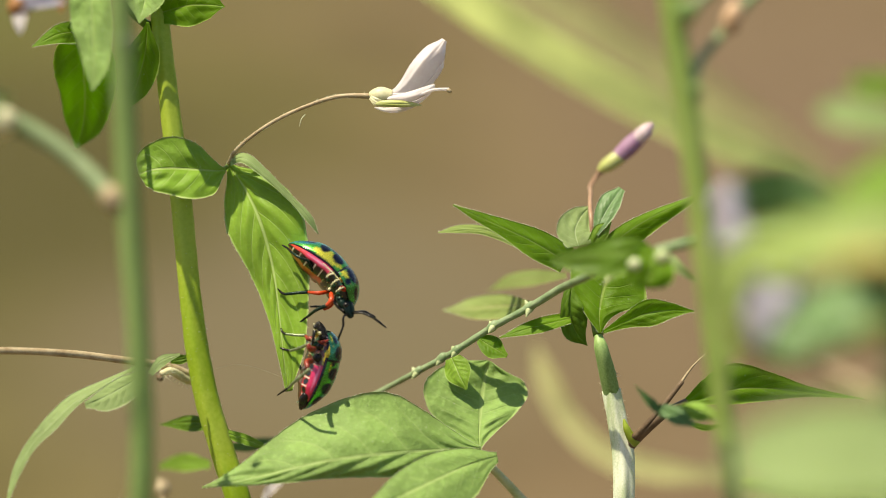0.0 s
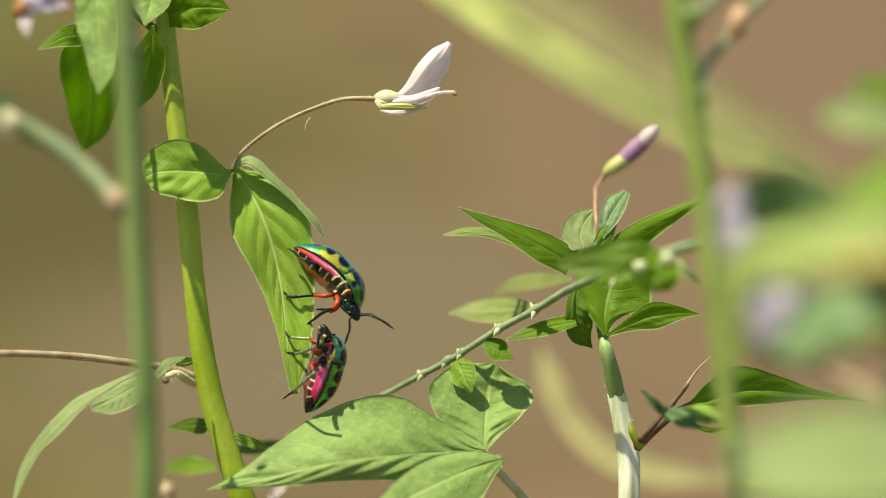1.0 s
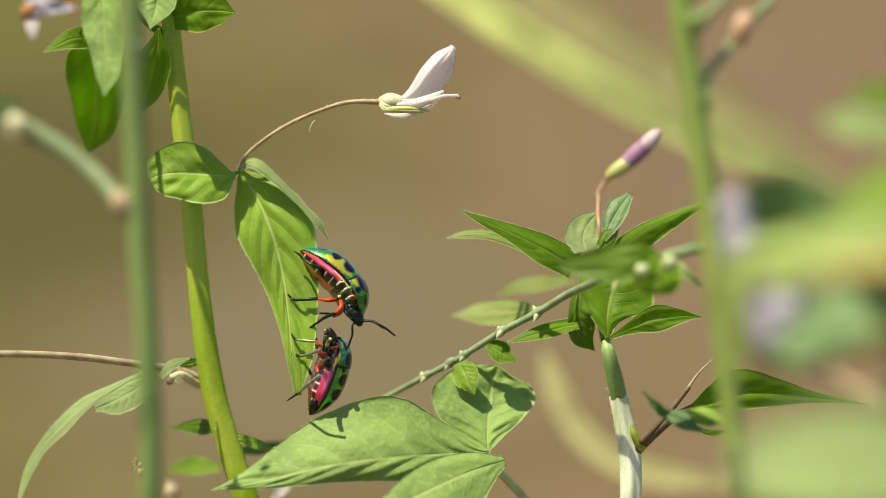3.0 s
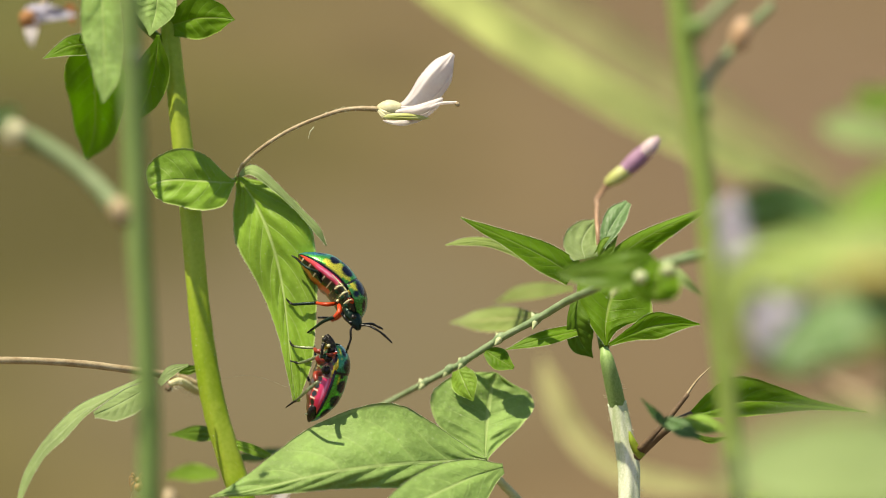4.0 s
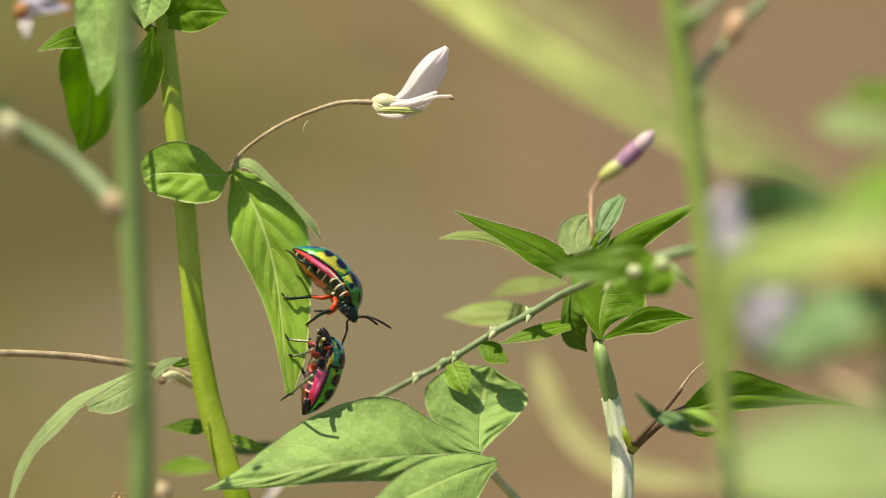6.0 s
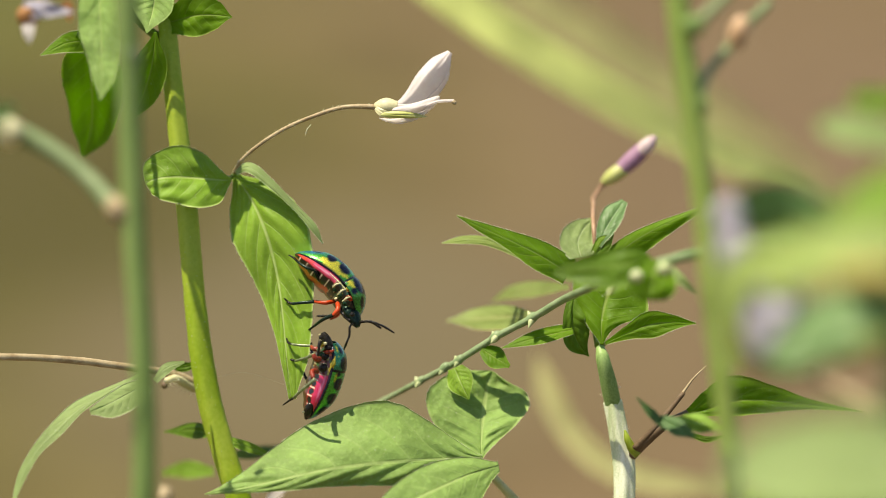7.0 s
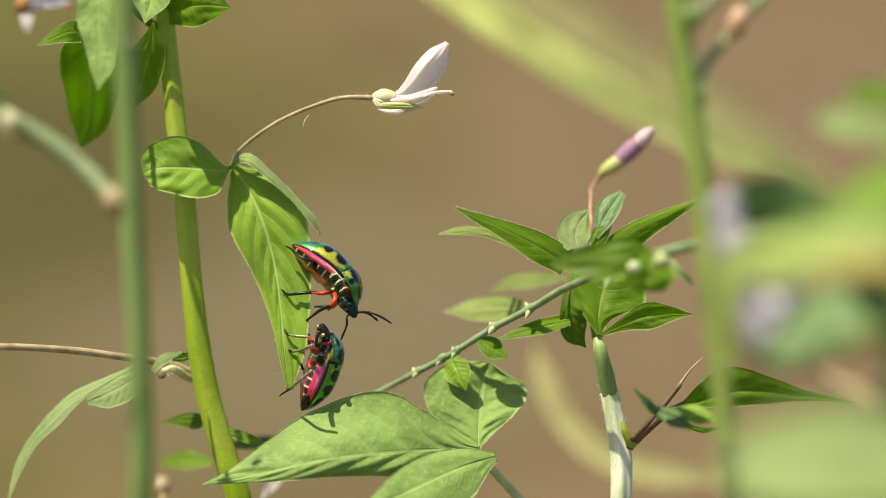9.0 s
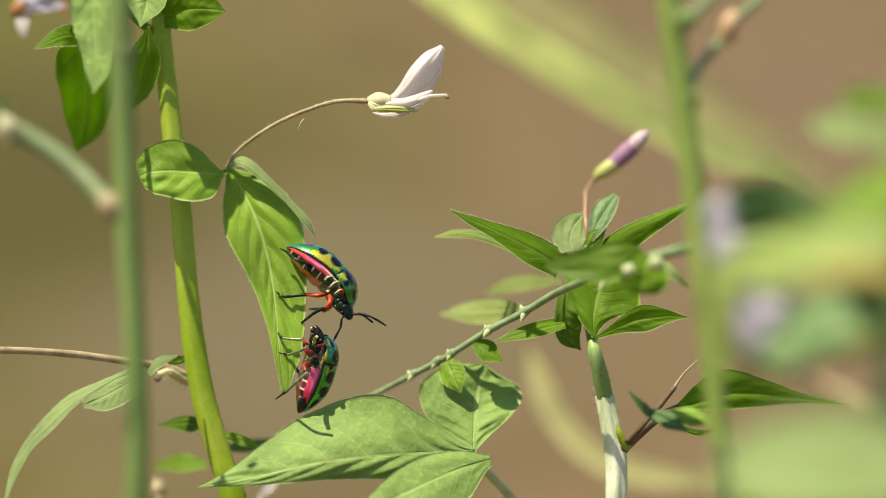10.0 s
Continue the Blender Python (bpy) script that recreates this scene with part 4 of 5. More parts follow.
def near_stem_two():
    base = V(62, -100, 0)
    p = thing("weed_plant", base, "slim bright green weed stem with a brown-tipped branch", "plant", "weeds")
    part("stem", tube([V(23.62, -40.77, 470.50), V(24.22, -43.09, 461.19), V(25.54, -45.41, 451.89), V(27.04, -47.87, 442.00), V(28.18, -50.34, 432.11), V(29.26, -52.66, 422.80), V(30.10, -54.55, 415.23)],
                      [1.20, 1.26, 1.32, 1.32, 1.32, 1.20, 1.14], STEM_FRESH, 16, 8, 0.04, 0.05), p, "bright green stem")
    # the shadow on the lower stem is put into a darker colour
    part("stem", tube([V(30.04, -54.40, 415.82), V(30.52, -55.42, 411.74), V(30.76, -56.14, 408.83), V(42, -60, 300), V(55, -85, 150), base], [1.14, 1.02, 1.02, 1.4, 1.7, 2.0], STEM_SHADED, 16), p, "lower stem, its shade painted dark")
    part("node", ball(V(25.59, -45.39, 460.22), 1.25, STEM_GREY), p)
    part("node", ball(V(26.26, -45.48, 451.60), 1.2, STEM_GREY, long=1.3), p)
    part("branch", tube([V(26.26, -45.41, 451.89), V(27.63, -40.73, 454.12), V(29.80, -38.16, 456.16), V(31.87, -35.58, 458.23), V(35.21, -32.84, 460.95)], [0.6, 0.55, 0.55, 0.55, 0.5], STEM_SILVER, 12), p)
    part("branch", tube([V(25.35, -45.51, 459.75), V(27.34, -43.09, 461.19), V(29.96, -40.51, 463.25)], [0.6, 0.6, 0.55], STEM_SILVER, 12), p)
    part("bud", bulb(V(30.72, -37.98, 456.87), V(31.94, -37.20, 460.02), [0.5, 0.95, 1.1, 1.0, 0.6], WITHERED_PALE), p, "pinkish brown bud")
    part("bud", ball(V(31.51, -36.90, 457.07), 0.6, DRY), p)
    return p


def near_bush():
    base = V(105, -190, 0)
    p = thing("weed_plant", base, "lush weed with light and dark green leaves, lilac flower", "plant", "weeds")
    part("stem", tube([V(42.86, -85.63, 472.46), V(41.54, -93.40, 453.67), V(40.42, -98.91, 439.84), V(39.02, -107.19, 427.31), V(85, -140, 250), base], [1.2, 1.4, 1.6, 1.7, 1.9, 2.2], STEM_GREY, 14), p)
    spec = [
        # base, mid, tip, half width, material, lean of the lower half towards the front
        (V(39.41, -104.15, 451.88), V(31.70, -102.66, 449.58), V(24.18, -97.27, 446.39), 2.4, LEAF_LIME, 0.9),
        (V(40.91, -95.18, 454.80), V(36.90, -97.84, 452.39), V(32.96, -100.72, 449.10), 2.3, LEAF, 0.7),
        (V(36.46, -80.88, 446.01), V(31.32, -78.29, 448.12), V(26.72, -76.83, 445.71), 2.6, LEAF_BLUE, -0.25),
        (V(41.91, -90.23, 441.56), V(36.40, -88.61, 439.80), V(29.87, -88.60, 435.70), 2.6, LEAF_TEAL, 0.5),
        (V(44.67, -73.86, 457.64), V(41.82, -71.88, 457.28), V(39.01, -69.85, 457.19), 1.2, LEAF_MID, 0.6),
        (V(43.77, -76.75, 454.29), V(39.53, -76.53, 455.17), V(35.32, -74.48, 455.15), 1.8, LEAF_PALE, 0.9),
        (V(37.95, -124.94, 438.77), V(31.06, -122.19, 437.39), V(22.72, -118.71, 434.80), 3.9, LEAF_PALE, 0.9),
        (V(39.02, -107.09, 427.67), V(32.29, -104.11, 427.22), V(27.46, -102.32, 426.16), 1.0, LEAF_DEEP, -0.4),
        (V(30.99, -69.30, 442.81), V(27.84, -70.64, 437.45), V(28.06, -72.64, 429.41), 1.7, LEAF_LIME, 0.6),
    ]
    for i, (a, b, c, w, m, fold) in enumerate(spec):
        leaf(p, a, b, c, w, w, tilt=(fold, -fold), peak=0.5, sharp=0.85, wave=1.0, material=m, seed=80 + i)
        part("petiole", tube([V(40.52, -97.73, 444.59), a.lerp(V(40.52, -97.73, 444.59), 0.3), a], [0.7, 0.6, 0.5], STEM_GREY, 8), p)
    f = part("flower", bulb(V(31.60, -82.84, 442.29), V(30.66, -83.22, 440.77), [0.5, 1.0, 1.0, 0.6], SEPAL), p, "lilac flower, hanging")
    leaf(f, V(31.18, -82.97, 441.78), V(30.11, -84.69, 439.00), V(30.26, -85.58, 435.46), 2.2, 2.3, peak=0.5, sharp=0.7, thick=0.4, material=PETAL_LILAC, seed=95, name="petal")
    leaf(f, V(31.44, -82.97, 441.78), V(32.36, -82.64, 438.98), V(31.94, -83.40, 435.93), 1.7, 1.7, peak=0.5, sharp=0.7, thick=0.4, material=PETAL_LILAC, seed=96, name="petal")
    for c, r in ((V(26.48, -80.50, 447.55), 1.4), (V(26.88, -83.24, 444.81), 1.7)):
        part("petal", ball(c, r, PETAL_LILAC, long=1.4), p)
    part("pod", tube([V(32.18, -109.00, 448.99), V(34.96, -108.91, 449.35), V(38.66, -109.00, 448.99)], [0.8, 0.9, 0.8], STALK_ORANGE, 10), p, "orange-brown pod")
    part("pod", tube([V(27.11, -83.02, 437.46), V(28.69, -83.65, 434.91), V(31.84, -83.93, 433.78), V(34.99, -83.65, 434.91), V(37.67, -89.30, 437.08), V(40.89, -96.51, 441.21)], [0.9, 1.0, 1.1, 1.0, 0.9, 0.8], OLIVE, 10), p, "curved olive stalk")
    part("pod", tube([V(34.86, -70.60, 429.38), V(38.76, -70.87, 428.30), V(42.34, -76.19, 427.63), V(42.54, -90.78, 431.12)], [0.5, 0.5, 0.5, 0.5], STALK, 8), p)
    return p


# ======================= plants far behind =======================
def far_blades():
    base = V(190, 420, 0)
    p = thing("grass_clump", base, "yellow-green grass clump with long arching blades", "grass")
    leaf(p, V(-17.28, 110.80, 454.23), V(19.10, 109.61, 428.78), V(65.46, 138.90, 401.61), 4.1, 3.2, tilt=(-0.9, 0.9), peak=0.5, sharp=0.5, material=LEAF_STRAW, seed=101, cells=(60, 8), name="blade")
    leaf(p, V(93.01, 254.35, 368.62), V(54.04, 261.42, 396.98), V(-3.12, 269.91, 431.01), 5.46, 5.46, tilt=(0.5, -0.3), peak=0.5, sharp=0.5, material=LEAF_DUN, seed=102, cells=(60, 8), name="blade")

    lamina(p, [V(47.88, 83.18, 364.11), V(34.81, 82.46, 365.33), V(26.08, 84.12, 367.89), V(20.47, 88.33, 372.37), V(17.08, 93.86, 378.01), V(15.62, 98.96, 381.93)], (0.86, 2.00, 2.14, 2.14, 1.86, 0.29), (0.86, 2.00, 2.14, 2.14, 1.86, 0.29),
           lean=((0.6, 0.6, 0.3, -0.3, -0.7, -0.7), (-0.6, -0.6, -0.3, 0.3, 0.7, 0.7)), quilt=0.0, material=LEAF_DUN, seed=103, name="blade")
    part("stem", tube([V(-17.28, 110.80, 454.23), V(-29.58, 129.73, 468.16), V(1.68, 168.47, 478.85), V(83.35, 218.31, 472.07), V(220, 330, 420), V(215, 400, 200), base], [1.2, 1.3, 1.4, 1.6, 1.9, 2.2, 2.6], STEM_YELLOW, 10), p)
    part("stem", tube([V(47.88, 83.18, 364.11), V(82.15, 115.45, 348.87), V(175, 300, 220), base], [1.2, 1.5, 2, 2.5], STEM_YELLOW, 10), p)
    part("stem", tube([V(93.01, 254.35, 368.62), V(116.12, 285.75, 329.19), V(200, 400, 200), base], [1.2, 1.5, 2, 2.5], STEM_YELLOW, 10), p)
    return p


WITHERED_PALE = skin_material("bud_pinkish_brown", (0.42, 0.26, 0.14), (0.58, 0.38, 0.22), 400, 0.5, 0.3)
STALK_ORANGE = skin_material("pod_orange", (0.36, 0.26, 0.06), (0.48, 0.36, 0.10), 400, 0.5, 0.3)
OLIVE = skin_material("stalk_olive", (0.14, 0.16, 0.03), (0.24, 0.26, 0.06), 400, 0.5, 0.3)

bug_weed = bug_plant()
low_weed = low_leaf()
bud_weed = bud_plant()
twig_weed = twig()
near_weed_a = near_stem_one()
near_weed_b = near_stem_two()
near_weed_c = near_bush()
far_grass = far_blades()


# ======================= the two jewel bugs =======================


def bug_frame(along, lean):
    """Axes of a bug: ahead of its head, to its near side, out of its back. along: (right, up); lean: how far its back is turned away."""
    x = (RIGHT * along[0] + RISE * along[1]).normalized()
    up = x.cross(AHEAD).normalized()
    if up.dot(RIGHT) < 0:
        up = -up
    c, s = math.cos(radians(lean)), math.sin(radians(lean))
    z = up * c + AHEAD * s
    y = -AHEAD * c + up * s
    return x, y, z


def body_line(t, long, bow):
    """The bug's spine, from tail to collar: x and z in millimetres, and its slope."""
    x = (t - 0.5) * long
    bend = max(0.0, t - 0.45)
    z = -bow * bend * bend * long
    slope = -2 * bow * bend
    return x, z, slope


def shell_mesh(name, frame_axes, centre, t0, t1, high, low, wide, long, bow, paint, material, nu=70, nv=36, swell=0.0, under=False):
    """A vaulted plate over the back (or the belly, under=True) between two places on the spine."""
    ax, ay, az = frame_axes
    verts, faces, cols = [], [], []
    for layer in (0, 1):
        for i in range(nu + 1):
            u = i / nu
            t = t0 + (t1 - t0) * u
            x, z0, slope = body_line(t, long, bow)
            q = abs(2 * t - 1)
            blunt = 2.4 if t < 0.5 else 4.5
            w = wide * max(0.02, 1 - q ** blunt) ** 0.62 * (1 - 0.20 * max(0, 0.5 - t))
            h = (high if not under else low) * max(0.02, 1 - q ** (blunt - 0.2)) ** 0.6 * (1 - 0.35 * max(0, t - 0.7)) * min(1.0, 0.74 + 0.9 * t)
            k = 1 + swell * math.sin(math.pi * u) ** 0.6 - (0.05 if layer else 0)
            cs, sn = math.cos(math.atan(slope)), math.sin(math.atan(slope))
            for j in range(nv + 1):
                a = math.pi * j / nv
                y = w * math.cos(a) * k
                z = h * math.sin(a) ** 0.85 * k * (-1 if under else 1)
                if under:
                    z += 0.05 * math.sin(u * math.pi * 12) * math.sin(a)
                lx, lz = x - sn * z, z0 + cs * z
                verts.append(centre + (ax * lx + ay * y + az * lz) * 0.001)
                cols.append(paint(t, a / math.pi, y / max(w, 0.01)))
    row = nv + 1
    size = row * (nu + 1)
    for i in range(nu):
        for j in range(nv):
            a = i * row + j
            f = (a, a + 1, a + row + 1, a + row)
            b = tuple(size + v for v in reversed(f))
            faces += [f, b]
        for j in (0, nv):
            a, b = i * row + j, (i + 1) * row + j
            faces.append((a, b, size + b, size + a) if j == 0 else (a, size + a, size + b, b))
    for i in (0, nu):
        for j in range(nv):
            a, b = i * row + j, i * row + j + 1
            faces.append((a, size + a, size + b, b) if i == 0 else (a, b, size + b, size + a))
    return mesh_of(name, verts, faces, material, colours=cols)


def blend(a, b, f):
    f = min(1, max(0, f))
    return tuple(x + (y - x) * f for x, y in zip(a, b))


GREEN, BLUE, GOLD = (0.07, 0.38, 0.05), (0.04, 0.32, 0.45), (0.85, 0.76, 0.07)
INK = (0.006, 0.010, 0.030)


def back_paint(spots, gold, rich=0.5, seam_or_glint=0.65, green=None, edge=0.014):
    """Green and blue sheen with a golden flank and ink-blue spots. spots: place along, place round (0 near rim, 1 far rim), size."""
    def paint(t, a, y):
        n = noise.noise(Vector((t * 11, a * 9, 1)))
        m = noise.noise(Vector((t * 34, a * 26, 3)))
        c = blend(green or GREEN, BLUE, (abs(a - 0.5) * -1 + 0.31 + 0.12 * n + max(0, 0.3 - t) * 0.9) * 6)
        g = (rich - abs(a - 0.08) * 5.6 - abs(t - gold) * 3.0 + 0.2 * n + 0.15 * m) * 7
        c = blend(c, GOLD, g)
        if a < edge or a > 0.97 or abs(t - seam_or_glint) < 0.014:
            c = (0.008, 0.012, 0.02)
        for st, sa, size in spots:
            d = math.hypot((t - st) * 1.5, (a - sa)) + 0.014 * n
            c = blend(INK, c, (d - size) * 45)
        return c
    return paint


def belly_paint(pink, red, pale, tail=0.035, deep=None, bar=0.225, broad=0.085, chest=(0.010, 0.020, 0.014), web=(0.20, 0.025, 0.015)):
    """Pink and red plates with a painted pale highlight, black bars and cream joints, dark below the chest."""
    def paint(t, a, y):
        seg = (t * 9.5 + 0.25) % 1.0
        n = noise.noise(Vector((t * 20, a * 12, 4)))
        # highlight along the pink band, painted in with the pale tone
        c = blend(pink, pale, 0.9 - abs(a - 0.08) * 18 - abs(t - 0.42) * 3.2)
        c = blend(c, red, (0.29 - t + 0.08 * n) * 6)
        c = blend(c, deep or red, (a - 0.31) * 12 + 0.4 * n)
        if a < 0.010:
            c = (0.012, 0.015, 0.02)
        if t < 0.60:
            # a row of black dots in a dark band, parted by cream joints, and bright skin below them
            c = blend(c, web, (1.15 - abs(a - bar) / broad) * 4)
            mark = math.hypot((seg - 0.5) / 0.40, (a - bar + 0.01 * n) / (broad * 0.95))
            c = blend((0.006, 0.008, 0.010), c, (mark - 0.85) * 6)
            joint = min(seg, 1 - seg)
            if abs(a - bar - 0.012) < broad * 0.95:
                c = blend((0.80, 0.70, 0.56), c, (joint - 0.06) * 24)
            c = blend(c, deep or red, (a - bar - broad * 1.1) * 30)
            c = blend(c, (0.05, 0.012, 0.01), (a - 0.50) * 9)
        if t < tail + 0.03 * n:
            c = (0.012, 0.012, 0.014)
        if t > 0.58:
            c = blend(c, chest, (t - 0.58) * 40)
            plate = abs(((t - 0.58) * 8.5) % 1.0 - 0.5)
            if 0.08 < a < 0.5 and plate > 0.40:
                c = blend(c, (0.45, 0.40, 0.22), 0.8)
            c = blend(c, (0.008, 0.008, 0.008), (noise.noise(Vector((t * 12, a * 9, 21))) - 0.05) * 12)
            if noise.noise(Vector((t * 22, a * 11, 9))) > 0.38:
                c = blend(c, (0.40, 0.36, 0.05), 0.7)
            if noise.noise(Vector((t * 15, a * 8, 14))) > 0.40:
                c = blend(c, (0.04, 0.16, 0.06), 0.8)
        return c
    return paint


def rim(owner, axes, centre, t0, t1, wide, long, bow, thick=0.13):
    """The shiny rim between back and belly, on the near side."""
    ax, ay, az = axes
    line = []
    for i in range(24):
        t = t0 + (t1 - t0) * i / 23
        x, z, _ = body_line(t, long, bow)
        q = abs(2 * t - 1)
        w = wide * max(0.02, 1 - q ** (2.4 if t < 0.5 else 4.5)) ** 0.62 * (1 - 0.20 * max(0, 0.5 - t))
        line.append(centre + (ax * x + ay * w + az * z) * 0.001)
    return part("rim", tube(line, [thick * 0.5, thick, thick, thick, thick * 0.8], RIM, 8, 2), owner, "blue-black shiny rim")


def plate(owner, at, size, material, edge=True):
    """A small chest plate with a pale margin."""
    if edge:
        part("plate_margin", ball(at + AHEAD * size * 0.0004, size * 1.13, CALYX), owner, "cream margin")
    part("plate", ball(at, size, material), owner)


def limb(owner, points, radii, material, name, label=""):
    return part(name, tube(points, radii, material, 10, 6, 0, 0.05), owner, label)


def upper_bug():
    centre = V(-15.04, -1.33, 420.74)
    b = thing("jewel_bug", centre, "jewel bug, pink belly, spotted golden green back, head down on leaf", "insect", "jewel bugs")
    axes = bug_frame((0.80, -0.60), 20)
    long, bow = 11.1, 0.75
    spots = [(0.19, 0.27, 0.075), (0.37, 0.190, 0.082), (0.545, 0.170, 0.085), (0.47, 0.30, 0.055), (0.24, 0.55, 0.09), (0.44, 0.55, 0.09)]
    part("scutellum", shell_mesh("scutellum", axes, centre, 0.0, 0.66, 2.6, 0, 3.15, long, bow, back_paint(spots, 0.46, 0.70), SHELL, swell=0.07), b, "green and gold shield with ink-blue spots")
    neck = [(0.74, 0.225, 0.115), (0.89, 0.20, 0.055), (0.78, 0.06, 0.04), (0.93, 0.5, 0.08)]
    part("pronotum", shell_mesh("pronotum", axes, centre, 0.64, 0.97, 2.5, 0, 3.3, long, bow, back_paint(neck, 0.70, 0.36, 0.65, (0.05, 0.26, 0.06), 0.0), SHELL, 40, 36, 0.14), b, "green collar with a large blue spot")
    part("belly", shell_mesh("belly", axes, centre, 0.0, 0.97, 0, 1.55, 3.2, long, bow, belly_paint((0.74, 0.055, 0.14), (0.74, 0.06, 0.012), (0.90, 0.40, 0.52), 0.02, (0.70, 0.10, 0.02), 0.27, 0.112, (0.010, 0.020, 0.014), (0.10, 0.015, 0.012)), BELLY, 150, 60, 0, True), b, "pink and red belly with black bars")
    rim(b, axes, centre, 0.02, 0.66, 3.3, long, bow, 0.10)
    rim(b, axes, centre, 0.66, 0.95, 3.6, long, bow, 0.05)
    for at, size, edge in ((V(-14.08, -3.72, 420.26), 0.62, True), (V(-13.44, -4.09, 419.63), 0.66, True), (V(-12.88, -4.25, 418.57), 0.6, False), (V(-13.19, -3.45, 418.87), 0.5, True)):
        plate(b, at, size, PLATE, edge)
    part("plate", ball(V(-13.08, -4.33, 419.47), 0.36, ORANGE), b, "orange-red hip")
    for line in ([V(-14.58, -5.14, 420.78), V(-14.07, -5.33, 421.26), V(-13.52, -5.21, 421.31)], [V(-13.93, -5.84, 420.02), V(-13.42, -6.01, 420.57), V(-12.94, -5.67, 420.70)], [V(-13.36, -6.05, 419.20), V(-12.79, -6.14, 419.66), V(-12.39, -5.72, 419.69)]):
        part("plate_margin", tube(line, [0.07, 0.13, 0.08], CALYX, 6), b, "cream margin")
    # pale tube modelled in place of the highlight along the rim
    part("seam_or_glint", tube([V(-14.94, -4.50, 422.50), V(-13.81, -4.96, 421.46), V(-12.82, -5.31, 420.46)], [0.05, 0.10, 0.07], CALYX, 6), b, "cream strip put in for a highlight below the rim")
    part("plate", ball(V(-12.63, -4.73, 420.52), 0.34, GOLDEN), b, "golden corner of the collar")
    part("plate", ball(V(-12.35, -4.99, 419.28), 0.36, ORANGE), b, "orange-red spot below the collar")
    part("plate", ball(V(-12.61, -5.45, 419.55), 0.34, RUST), b, "rust-red plate")
    h = part("head", bulb(V(-12.25, -4.20, 417.53), V(-11.44, -5.66, 415.81), [0.6, 0.80, 0.84, 0.78, 0.60, 0.30], GREENBLACK), b, "dark green head")
    part("eye", ball(V(-12.09, -6.63, 417.68), 0.34, BLACK), h)
    part("mouth", bulb(V(-13.24, -4.01, 418.29), V(-12.14, -5.40, 416.83), [0.3, 0.6, 0.6, 0.25], GREENBLACK), h)
    part("beak", tube([V(-12.28, -5.49, 416.49), V(-13.24, -4.32, 417.05), V(-14.35, -2.97, 418.30)], [0.3, 0.25, 0.15], BLACK, 8), h)
    # legs, from the hip to the claw on the leaf
    limb(b, [V(-14.35, -2.94, 418.44), V(-15.51, -3.96, 418.49), V(-16.98, -2.96, 418.37)], [0.24, 0.27, 0.2], ORANGE, "thigh", "orange-red thigh")
    limb(b, [V(-16.98, -2.96, 418.37), V(-18.61, -2.99, 418.23), V(-19.85, -2.54, 417.97)], [0.22, 0.20, 0.18], GREENBLACK, "shin")
    limb(b, [V(-19.85, -2.54, 417.97), V(-20.38, -2.01, 418.04), V(-20.88, -1.89, 418.53)], [0.18, 0.16, 0.08], BLACK, "foot")
    limb(b, [V(-13.98, -4.94, 418.68), V(-13.93, -6.11, 418.12), V(-14.50, -6.28, 417.44)], [0.30, 0.33, 0.25], ORANGE, "thigh", "orange-red thigh")
    limb(b, [V(-14.50, -6.26, 417.51), V(-15.81, -5.43, 416.70), V(-16.95, -4.18, 415.54)], [0.24, 0.22, 0.18], GREENBLACK, "shin")
    limb(b, [V(-16.95, -4.18, 415.54), V(-17.48, -3.78, 415.06), V(-18.07, -3.40, 414.51)], [0.17, 0.14, 0.08], BLACK, "foot")
    limb(b, [V(-13.81, 0.68, 416.43), V(-14.43, 1.44, 415.33), V(-15.30, 1.33, 414.91)], [0.27, 0.27, 0.20], ORANGE, "thigh", "orange-red thigh")
    limb(b, [V(-15.30, 1.40, 415.19), V(-16.17, 1.42, 415.26), V(-16.84, 0.46, 415.52)], [0.19, 0.16, 0.12], BLACK, "shin")
    limb(b, [V(-16.38, -2.98, 421.17), V(-16.62, -3.62, 421.92), V(-16.81, -3.87, 422.56)], [0.2, 0.22, 0.2], GREENBLACK, "thigh")
    limb(b, [V(-16.80, -3.95, 422.66), V(-17.93, -3.85, 423.07), V(-19.05, -2.71, 423.51)], [0.20, 0.19, 0.15], GREENBLACK, "shin")
    limb(b, [V(-19.05, -2.71, 423.51), V(-19.61, -1.62, 423.75), V(-20.28, -1.04, 423.97)], [0.16, 0.14, 0.08], BLACK, "foot")
    limb(b, [V(-16.17, 2.21, 418.41), V(-16.80, 3.31, 418.72), V(-17.09, 3.66, 420.12)], [0.27, 0.27, 0.20], ORANGE, "thigh", "orange-red thigh")
    for c, r in ((V(-12.71, -4.55, 420.26), 0.30), (V(-14.21, -4.32, 419.10), 0.22), (V(-13.70, -5.02, 418.34), 0.2)):
        part("joint", ball(c, r, CALYX), b, "cream joint")
    return b, centre


